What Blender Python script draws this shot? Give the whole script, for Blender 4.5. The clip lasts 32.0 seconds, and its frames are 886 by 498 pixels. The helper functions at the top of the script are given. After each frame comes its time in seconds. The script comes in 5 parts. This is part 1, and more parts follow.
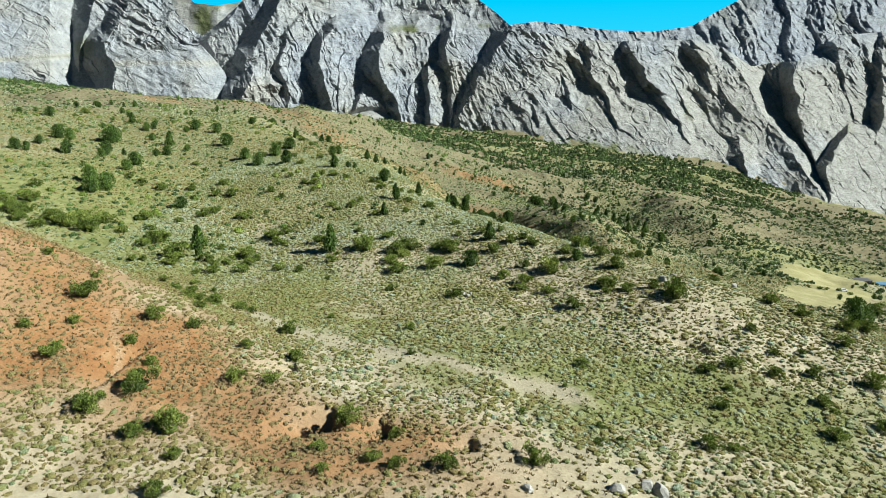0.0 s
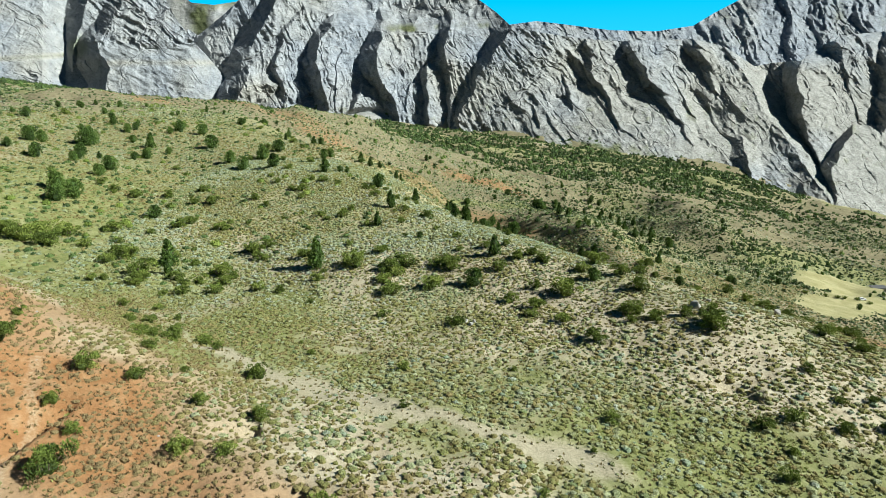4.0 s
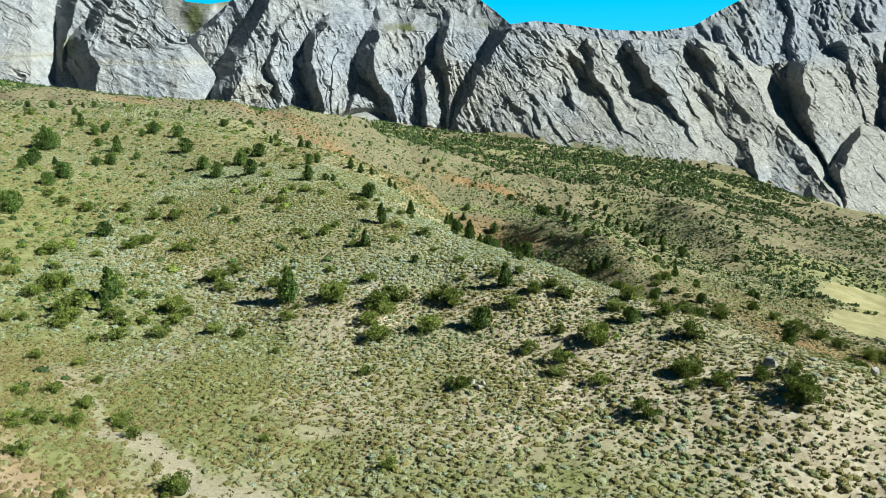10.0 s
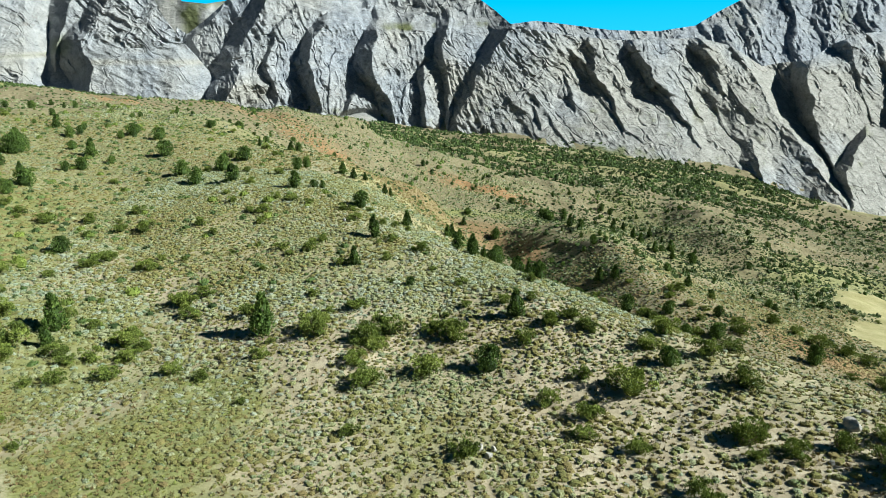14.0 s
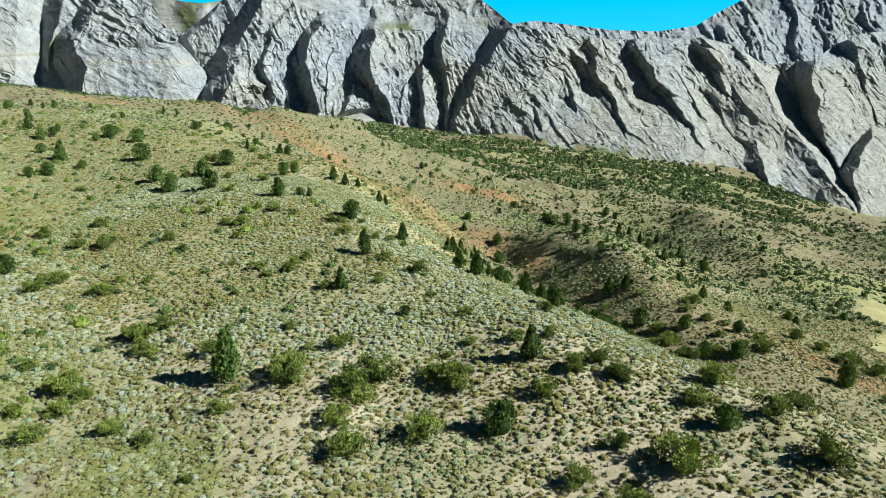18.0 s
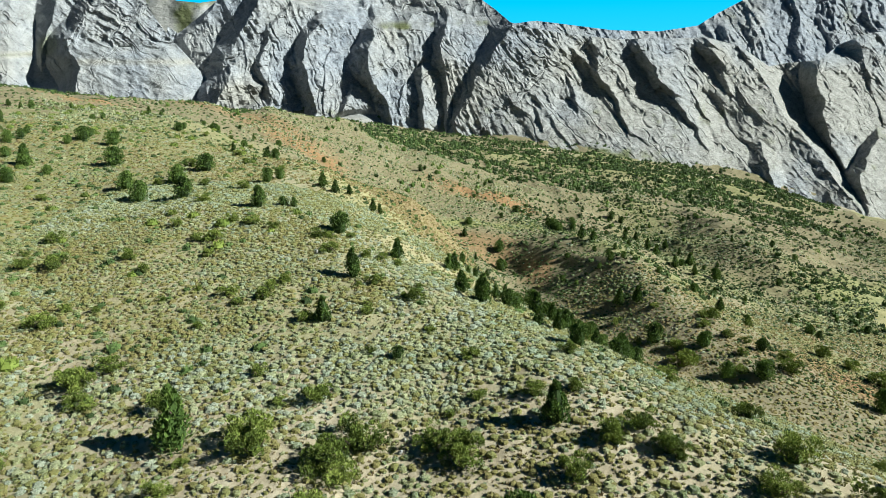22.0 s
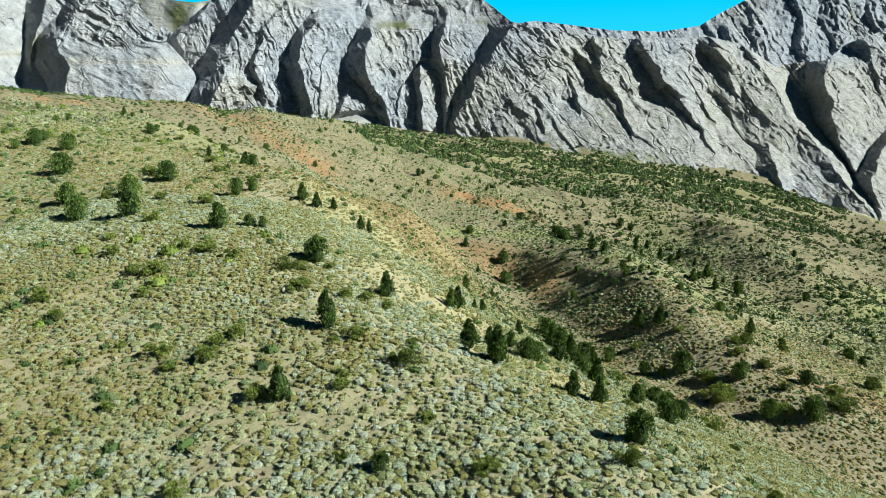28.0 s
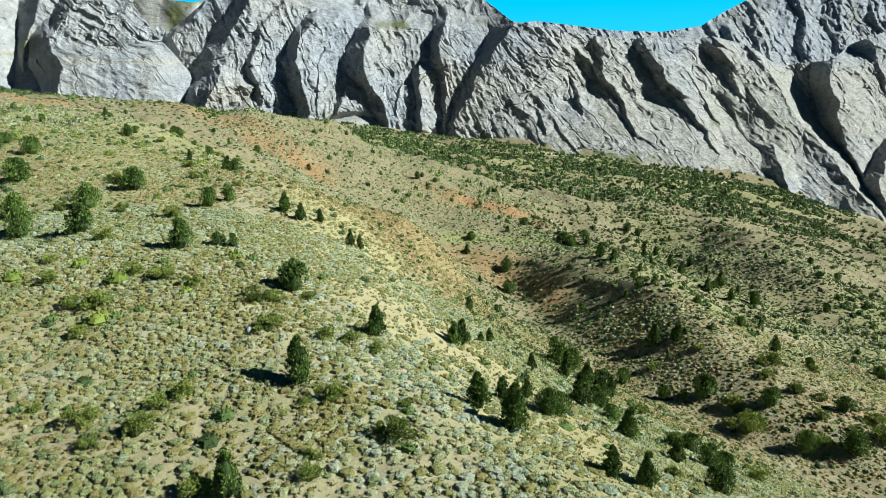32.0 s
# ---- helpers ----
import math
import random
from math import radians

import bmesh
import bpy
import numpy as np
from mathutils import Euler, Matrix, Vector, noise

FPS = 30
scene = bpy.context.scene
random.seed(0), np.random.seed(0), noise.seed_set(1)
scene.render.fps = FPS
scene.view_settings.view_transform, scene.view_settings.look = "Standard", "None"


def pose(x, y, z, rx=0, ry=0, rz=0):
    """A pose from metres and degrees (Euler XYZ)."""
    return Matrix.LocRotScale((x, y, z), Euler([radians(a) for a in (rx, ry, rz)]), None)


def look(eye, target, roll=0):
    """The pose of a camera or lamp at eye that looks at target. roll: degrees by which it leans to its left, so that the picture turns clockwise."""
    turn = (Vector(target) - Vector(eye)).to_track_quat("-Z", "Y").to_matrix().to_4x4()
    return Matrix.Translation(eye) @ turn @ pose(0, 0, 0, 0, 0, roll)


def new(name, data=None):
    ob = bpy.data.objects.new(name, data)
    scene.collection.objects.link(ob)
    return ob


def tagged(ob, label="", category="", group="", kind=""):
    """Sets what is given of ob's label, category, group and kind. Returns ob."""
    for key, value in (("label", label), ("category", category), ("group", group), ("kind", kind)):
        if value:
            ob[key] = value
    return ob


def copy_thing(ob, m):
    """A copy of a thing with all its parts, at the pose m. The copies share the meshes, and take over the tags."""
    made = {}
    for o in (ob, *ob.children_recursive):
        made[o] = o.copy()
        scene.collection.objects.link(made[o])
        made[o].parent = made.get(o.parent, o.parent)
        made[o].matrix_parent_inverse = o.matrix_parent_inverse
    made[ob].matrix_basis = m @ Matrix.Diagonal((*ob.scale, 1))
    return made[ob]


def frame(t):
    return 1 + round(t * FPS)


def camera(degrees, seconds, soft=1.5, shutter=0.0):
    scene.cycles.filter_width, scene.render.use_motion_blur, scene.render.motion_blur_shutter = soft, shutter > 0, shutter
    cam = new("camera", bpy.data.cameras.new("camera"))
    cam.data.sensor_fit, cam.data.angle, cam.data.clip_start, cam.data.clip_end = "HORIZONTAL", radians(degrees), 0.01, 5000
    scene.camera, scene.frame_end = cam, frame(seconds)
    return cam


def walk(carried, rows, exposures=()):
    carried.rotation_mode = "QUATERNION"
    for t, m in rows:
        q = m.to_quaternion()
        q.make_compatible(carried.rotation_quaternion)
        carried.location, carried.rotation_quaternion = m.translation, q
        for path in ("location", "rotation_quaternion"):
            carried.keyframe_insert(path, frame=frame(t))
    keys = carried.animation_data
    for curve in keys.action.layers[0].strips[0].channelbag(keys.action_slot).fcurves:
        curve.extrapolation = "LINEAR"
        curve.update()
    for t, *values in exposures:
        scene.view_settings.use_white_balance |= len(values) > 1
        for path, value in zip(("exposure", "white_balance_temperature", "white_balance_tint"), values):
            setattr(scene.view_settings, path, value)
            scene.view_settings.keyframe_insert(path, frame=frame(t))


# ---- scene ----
cam = camera(70, 32.0, soft=0.7)


def drone(t):
    """Level flight to the north at a steady pace; the gimbal drifts very slightly."""
    k = t / 32
    dx, dy = -16.4 * k + 4.0 * k * k, 6.3 * k + 3.3 * k * k
    yaw = -math.degrees(math.atan((5.5 - dx) / 1119.7))
    pitch = -math.degrees(math.atan((240.4 - dy) / 1119.7))
    return pose(0, 130 * k, 36, 90 + pitch, 0, yaw)


walk(cam, [(t, drone(t)) for t in range(0, 33, 2)], [(0, 0.93, 6200, 1), (32, 0.97, 6200, 1)])

# ---- light ----
SUN_ELEVATION, SUN_AZIMUTH = radians(35), radians(104)  # azimuth clockwise from north (+y)
world = bpy.data.worlds.new("sky")
scene.world = world
world.use_nodes = True
sky = world.node_tree.nodes.new("ShaderNodeTexSky")
sky.sky_type, sky.sun_disc = "NISHITA", False
sky.sun_elevation, sky.sun_rotation = SUN_ELEVATION, SUN_AZIMUTH
sky.altitude, sky.air_density, sky.dust_density, sky.ozone_density = 1500, 1.2, 0.3, 3.0
world.node_tree.nodes["Background"].inputs["Strength"].default_value = 0.0125
vivid = world.node_tree.nodes.new("ShaderNodeHueSaturation")
vivid.inputs["Hue"].default_value, vivid.inputs["Saturation"].default_value = 0.5, 1.5
world.node_tree.links.new(sky.outputs["Color"], vivid.inputs["Color"])
world.node_tree.links.new(vivid.outputs["Color"], world.node_tree.nodes["Background"].inputs["Color"])
sun = new("sun", bpy.data.lights.new("sun", "SUN"))
sun.data.energy, sun.data.angle, sun.data.color = 5.0, radians(0.53), (1.0, 0.975, 0.92)
to_sun = Vector((math.sin(SUN_AZIMUTH) * math.cos(SUN_ELEVATION), math.cos(SUN_AZIMUTH) * math.cos(SUN_ELEVATION), math.sin(SUN_ELEVATION)))
sun.matrix_basis = look(to_sun * 100, (0, 0, 0))

# ---- relief: the land is spanned between its crest, gully and foot lines ----
LANDFORMS = []


def landform(*points):
    """A line of the land: a crest, a gully floor or the foot of a slope, with heights from the flight level."""
    LANDFORMS.append(np.array(points, float))


# near ground: red hill, grassy hollow and low bank
landform((-160, 70, 14), (-90, 82, 0), (-53, 87, -18), (-34, 86, -28), (-10, 72, -33), (9, 58, -33.5))
landform((-70, 50, -28), (-32, 52, -34), (-8, 42, -35), (20, 40, -36), (70, 35, -42))
landform((-120, 130, -24), (-75, 125, -33), (-45, 118, -34.5), (-22, 96, -34), (8, 84, -34.5), (38, 72, -36.5), (80, 55, -42))
landform((-49, 149, -35), (-15, 122, -34), (20, 104, -33.5), (50, 88, -35))
landform((-150, 10, -20), (0, 0, -40), (150, 0, -60))
# the long spur: foot of its face, its face and its eastern brink
landform((-90, 165, -28), (-44, 163, -31), (-26, 150, -31.5), (7, 140, -32), (34, 128, -30.5), (46, 106, -31))
landform((-5, 151, -30.5), (11, 143.5, -28.4), (25, 140, -28.3), (37, 131, -29.5))
landform((-76, 190, -25), (-14, 174, -27), (17, 160, -27))
landform((-96, 236, -21), (-53, 224, -17), (-36, 219, -17.5), (-12, 193, -24))
landform((-112, 294, -8), (-73, 254, -16), (-38, 237, -14.5))
landform((-45, 300, -12), (-32, 268, -14), (-28, 252, -16.5), (-18, 228, -20), (-7, 206, -24.5), (7, 178, -27), (20, 160, -27.5), (42, 130, -29.5), (60, 112, -31.5), (82, 90, -36), (110, 60, -46))
# the hillside beyond, up to the red knoll
landform((-135, 264, -11), (-112, 296, -7), (-104, 320, -4), (-110, 380, 2))
landform((-330, 300, 2), (-280, 400, 4), (-250, 430, 12), (-232, 436, 20), (-205, 440, 10), (-160, 470, 6), (-100, 520, 4), (-60, 560, -2))
landform((-470, 700, 36), (-300, 640, 8), (-200, 650, -2), (-120, 700, -8))
# east slope and the deep gully under the spur
landform((-5, 330, -30), (-12, 285, -26), (4, 232, -35), (22, 228, -44), (35, 236, -57))
landform((0, 430, -60), (18, 380, -72), (40, 345, -79), (24, 278, -60))
landform((36, 418, -80), (43, 360, -78.5), (51, 317, -78), (61, 286, -77.5), (82, 250, -77), (130, 200, -88), (190, 130, -100), (260, 40, -110))
# middle ridge, second gully, second ridge
landform((30, 525, -50), (50, 475, -59), (64, 440, -62), (81, 400, -58.5), (85, 370, -58), (84, 345, -60), (84, 322, -63), (88, 290, -66), (95, 262, -71), (118, 235, -79), (175, 190, -92))
landform((-40, 500, -30), (-10, 470, -52), (15, 440, -66), (36, 428, -70))
landform((128, 560, -66), (130, 480, -79), (146, 420, -83.5), (150, 380, -85), (155, 340, -85), (172, 295, -86), (215, 220, -95))
landform((106, 404, -66), (112, 370, -72), (118, 335, -77), (136, 304, -78))
landform((240, 650, -67), (202, 580, -71), (188, 520, -67.5), (191, 490, -66), (186, 455, -69), (182, 430, -74), (184, 400, -83), (198, 366, -92))
landform((281, 483, -97), (245, 390, -97.5), (230, 340, -94.5), (260, 250, -102))
landform((460, 760, -108), (400, 725, -102), (330, 560, -100), (340, 420, -102), (420, 250, -112))
# green bench under the cliffs
landform((-120, 780, -12), (0, 700, -30), (110, 720, -48), (230, 740, -62))
landform((-300, 900, 2), (-120, 980, -12), (20, 1000, -26), (140, 905, -43), (300, 850, -68), (350, 846, -74))
landform((700, 700, -150), (700, 400, -135), (720, 0, -135))
landform((-600, 600, 60), (-500, 300, 60), (-420, 0, 40))
# foot of the cliffs
landform((-957, 1040, 87), (-703, 1050, 54), (-493, 1075, 21), (-360, 1095, 19), (-77, 1125, -14), (21, 1085, -26), (92, 1035, -33), (158, 985, -42), (270, 948, -55), (380, 925, -72), (528, 872, -119), (612, 855, -140), (856, 830, -186))

# the skyline
landform((-1200, 1700, 460), (-760, 1640, 350), (-645, 1750, 282), (-594, 1750, 274), (-542, 1750, 285), (-450, 1640, 330), (-250, 1600, 360), (-50, 1560, 330), (90, 1490, 246), (153, 1480, 196), (240, 1430, 160), (330, 1400, 140))
landform((153, 1480, 196), (262, 1760, 232), (416, 1850, 234), (570, 1850, 232), (769, 2000, 257), (898, 2000, 331), (1043, 2000, 394), (1300, 1900, 520))

X0, X1, Y0, Y1 = -1300, 1400, -200, 2300


def spread(cell, start=None, rounds=160):
    """The land between the lines on a grid of square cells: level membrane pulled through every line."""
    nx, ny = int((X1 - X0) / cell) + 1, int((Y1 - Y0) / cell) + 1
    total, count = np.zeros((ny, nx)), np.zeros((ny, nx))
    for line in LANDFORMS:
        for a, b in zip(line[:-1], line[1:]):
            n = max(2, int(np.hypot(*(b - a)[:2]) / cell * 1.6) + 1)
            p = a + (b - a) * np.linspace(0, 1, n)[:, None]
            i, j = np.rint((p[:, 1] - Y0) / cell).astype(int), np.rint((p[:, 0] - X0) / cell).astype(int)
            np.add.at(total, (i, j), p[:, 2])
            np.add.at(count, (i, j), 1)
    held = count > 0
    level = total[held] / count[held]
    if start is None:
        z = np.full((ny, nx), -30.0)
    else:
        sy, sx = np.linspace(0, start.shape[0] - 1.001, ny), np.linspace(0, start.shape[1] - 1.001, nx)
        i, j, u, v = sy.astype(int), sx.astype(int), (sy % 1)[:, None], (sx % 1)[None]
        z = (start[i][:, j] * (1 - u) + start[i + 1][:, j] * u) * (1 - v) + (start[i][:, j + 1] * (1 - u) + start[i + 1][:, j + 1] * u) * v
    for _ in range(rounds):
        z[held] = level
        q = np.pad(z, 1, mode="edge")
        z = (q[:-2, 1:-1] + q[2:, 1:-1] + q[1:-1, :-2] + q[1:-1, 2:]) / 4
    return z


relief = None
for cell, rounds in ((100, 400), (50, 200), (25, 150), (12.5, 120), (6.25, 80), (4, 40)):
    relief = spread(cell, relief, rounds)
CELL = 4.0
soft_land = relief
for _ in range(2):
    q = np.pad(soft_land, 1, mode="edge")
    soft_land = sum(q[a:a + relief.shape[0], b:b + relief.shape[1]] for a in range(3) for b in range(3)) / 9
hills = np.clip((860 - (Y0 + CELL * np.arange(relief.shape[0]))) / 80, 0, 1)[:, None]
relief = relief + (soft_land - relief) * hills


def lattice(i, j, seed):
    h = (i.astype(np.int64) * 374761393 + j.astype(np.int64) * 668265263 + seed * 982451653) & 0xFFFFFFFF
    h = ((h ^ (h >> 13)) * 1274126177) & 0xFFFFFFFF
    return ((h ^ (h >> 16)) & 0xFFFF) / 32767.5 - 1


def ripple(x, y, size, seed=0):
    """Smooth noise from -1 to 1 with features of that size in metres."""
    x, y = np.asarray(x, float) / size, np.asarray(y, float) / size
    i, j = np.floor(x).astype(np.int64), np.floor(y).astype(np.int64)
    u, v = x - i, y - j
    u, v = u * u * u * (u * (6 * u - 15) + 10), v * v * v * (v * (6 * v - 15) + 10)
    a, b, c, d = lattice(i, j, seed), lattice(i + 1, j, seed), lattice(i, j + 1, seed), lattice(i + 1, j + 1, seed)
    return a + (b - a) * u + (c - a) * v + (a - b - c + d) * u * v


def fractal(x, y, size, octaves=4, seed=0, gain=0.5):
    return sum(gain**k * ripple(x + 17.3 * k, y - 9.1 * k, size / 2**k, seed + k) for k in range(octaves))


ROCK_EDGE = np.array([(0, 24)], float) + np.array([(-960, 950), (-492, 985), (-360, 1020), (-200, 1095), (-77, 1115), (21, 1075), (92, 1025), (158, 975), (270, 938), (380, 915), (528, 862), (612, 845), (856, 820)], float)


def cliff(x, y):
    """0 on the hills, 1 well inside the rock of the cliffs."""
    return np.clip((y - np.interp(x, ROCK_EDGE[:, 0], ROCK_EDGE[:, 1]) - 12 + 14 * fractal(x, y, 60, 3, 71)) / 16, 0, 1)


# washed-out hollows with a steep bank on their sunward side: depth, east, north, half-length, half-width, turn
BANKS = ((3.4, -15.0, 63.5, 4.4, 2.8, 20), (1.7, -7.6, 61.5, 2.8, 2.0, 30), (1.2, 1.5, 59.5, 2.6, 1.6, 10), (1.2, -21, 75, 3.0, 1.5, 20), (1.4, 38, 92, 3.5, 1.6, -30), (1.5, -38.5, 70, 2.0, 6.0, -12))


def bank(x, y, cx, cy, long, wide, turn):
    c, s = math.cos(math.radians(turn)), math.sin(math.radians(turn))
    u, v = ((x - cx) * c + (y - cy) * s) / long, (-(x - cx) * s + (y - cy) * c) / wide
    near = np.clip(1 - v * v, 0, 1) * np.clip((1 - u) * 5, 0, 1) * np.clip((1 + u) / 1.6, 0, 1)
    return near


def height(x, y):
    """The ground's height at x, y."""
    x, y = np.asarray(x, float), np.asarray(y, float)
    sx = np.clip((x - X0) / CELL, 0, relief.shape[1] - 1.001)
    sy = np.clip((y - Y0) / CELL, 0, relief.shape[0] - 1.001)
    i, j, u, v = sy.astype(int), sx.astype(int), sy % 1, sx % 1
    z = (relief[i, j] * (1 - u) + relief[i + 1, j] * u) * (1 - v) + (relief[i, j + 1] * (1 - u) + relief[i + 1, j + 1] * u) * v
    soft = 1.1 * fractal(x, y, 38, 3, 5) + 0.22 * fractal(x, y, 6, 3, 11)
    far = np.clip((y - 300) / 300, 0, 1)
    dug = sum(drop * bank(x, y, *where) for drop, *where in BANKS)
    gullied = 5.0 * np.clip((y - 270) / 120, 0, 1) * (0.4 - np.abs(fractal(x + 0.5 * y, y - 0.3 * x, 58, 3, 13)))
    return 36 - dug + z + (soft * (1 + far) + gullied) * (1 - cliff(x, y))


# ---- materials ----
def material(name):
    m = bpy.data.materials.new(name)
    m.use_nodes = True
    return m, m.node_tree.nodes, m.node_tree.links, m.node_tree.nodes["Principled BSDF"]


def coords(nodes, links, kind="Object", scale=(1, 1, 1), turn=(0, 0, 0)):
    tc, mp = nodes.new("ShaderNodeTexCoord"), nodes.new("ShaderNodeMapping")
    mp.inputs["Scale"].default_value, mp.inputs["Rotation"].default_value = scale, turn
    links.new(tc.outputs[kind], mp.inputs["Vector"])
    return mp.outputs["Vector"]


def grain(nodes, links, vector, scale, detail=6, rough=0.6, distortion=0.0):
    n = nodes.new("ShaderNodeTexNoise")
    n.inputs["Scale"].default_value, n.inputs["Detail"].default_value = scale, detail
    n.inputs["Roughness"].default_value, n.inputs["Distortion"].default_value = rough, distortion
    links.new(vector, n.inputs["Vector"])
    return n.outputs["Fac"]


def ramp(nodes, links, value, *stops):
    r = nodes.new("ShaderNodeValToRGB")
    while len(r.color_ramp.elements) < len(stops):
        r.color_ramp.elements.new(0.5)
    for e, (at, c) in zip(r.color_ramp.elements, stops):
        e.position, e.color = at, (*c, 1) if len(c) == 3 else c
    links.new(value, r.inputs["Fac"])
    return r.outputs["Color"]


def grey(nodes, links, value, lo, hi):
    m = nodes.new("ShaderNodeMapRange")
    m.inputs["From Min"].default_value, m.inputs["From Max"].default_value = lo, hi
    links.new(value, m.inputs["Value"])
    return m.outputs["Result"]


def mix(nodes, links, fac, a, b, blend="MIX"):
    m = nodes.new("ShaderNodeMix")
    m.data_type, m.blend_type = "RGBA", blend
    for socket, value in ((m.inputs["Factor"], fac), (m.inputs["A"], a), (m.inputs["B"], b)):
        if isinstance(value, (int, float)):
            socket.default_value = value
        elif isinstance(value, tuple):
            socket.default_value = (*value, 1)
        else:
            links.new(value, socket)
    return m.outputs["Result"]


def maths(nodes, links, op, a, b):
    m = nodes.new("ShaderNodeMath")
    m.operation = op
    for socket, value in zip(m.inputs, (a, b)):
        if isinstance(value, (int, float)):
            socket.default_value = value
        else:
            links.new(value, socket)
    return m.outputs["Value"]


def attribute(nodes, name):
    a = nodes.new("ShaderNodeAttribute")
    a.attribute_name = name
    return a.outputs["Fac"]


def bump(nodes, links, bsdf, height_value, strength, distance, below=None):
    b = nodes.new("ShaderNodeBump")
    b.inputs["Strength"].default_value, b.inputs["Distance"].default_value = strength, distance
    links.new(height_value, b.inputs["Height"])
    if below is not None:
        links.new(below, b.inputs["Normal"])
    links.new(b.outputs["Normal"], bsdf.inputs["Normal"])
    return b.outputs["Normal"]


def soil_material():
    m, n, l, bsdf = material("hillside_soil")
    v = coords(n, l)
    big, mid, fine = grain(n, l, v, 0.05, 5), grain(n, l, v, 0.45, 8, 0.65), grain(n, l, v, 3.2, 8, 0.7)
    wide = grain(n, l, v, 0.13, 6, 0.6)
    tan = ramp(n, l, mid, (0.3, (0.31, 0.26, 0.17)), (0.52, (0.44, 0.38, 0.265)), (0.72, (0.56, 0.51, 0.39)))
    red = ramp(n, l, mid, (0.3, (0.245, 0.115, 0.045)), (0.55, (0.32, 0.175, 0.08)), (0.75, (0.38, 0.26, 0.145)))
    grass = ramp(n, l, mid, (0.3, (0.135, 0.155, 0.052)), (0.5, (0.22, 0.232, 0.088)), (0.72, (0.315, 0.305, 0.155)))
    pale = ramp(n, l, fine, (0.3, (0.33, 0.285, 0.185)), (0.7, (0.45, 0.405, 0.295)))
    redness = grey(n, l, maths(n, l, "ADD", attribute(n, "red"), maths(n, l, "MULTIPLY", mid, 0.6)), 0.5, 1.05)
    grassiness = grey(n, l, maths(n, l, "ADD", attribute(n, "grass"), maths(n, l, "MULTIPLY", maths(n, l, "ADD", mid, wide), 0.5)), 0.62, 1.0)
    paleness = grey(n, l, maths(n, l, "ADD", attribute(n, "pale"), maths(n, l, "MULTIPLY", fine, 0.6)), 0.6, 1.0)
    brown = ramp(n, l, mid, (0.3, (0.115, 0.098, 0.05)), (0.55, (0.19, 0.168, 0.09)), (0.75, (0.285, 0.255, 0.15)))
    c = mix(n, l, maths(n, l, "MULTIPLY", attribute(n, "brown"), 0.85), tan, brown)
    c = mix(n, l, redness, c, red)
    c = mix(n, l, grassiness, c, grass)
    c = mix(n, l, paleness, c, pale)
    c = mix(n, l, attribute(n, "straw"), c, ramp(n, l, wide, (0.35, (0.285, 0.262, 0.118)), (0.65, (0.385, 0.35, 0.185))))
    c = mix(n, l, 0.5, c, ramp(n, l, fine, (0.25, (0.35, 0.34, 0.32)), (0.5, (0.85, 0.85, 0.85)), (0.75, (1.0, 1.0, 1.0))), "MULTIPLY")
    c = mix(n, l, 0.4, c, ramp(n, l, big, (0.35, (0.72, 0.73, 0.68)), (0.65, (1.0, 1.0, 1.0))), "MULTIPLY")
    l.new(c, bsdf.inputs["Base Color"])
    bsdf.inputs["Roughness"].default_value = 0.95
    bsdf.inputs["Specular IOR Level"].default_value = 0.15
    low = bump(n, l, bsdf, mid, 0.6, 0.5)
    bump(n, l, bsdf, fine, 0.6, 0.12, low)
    return m


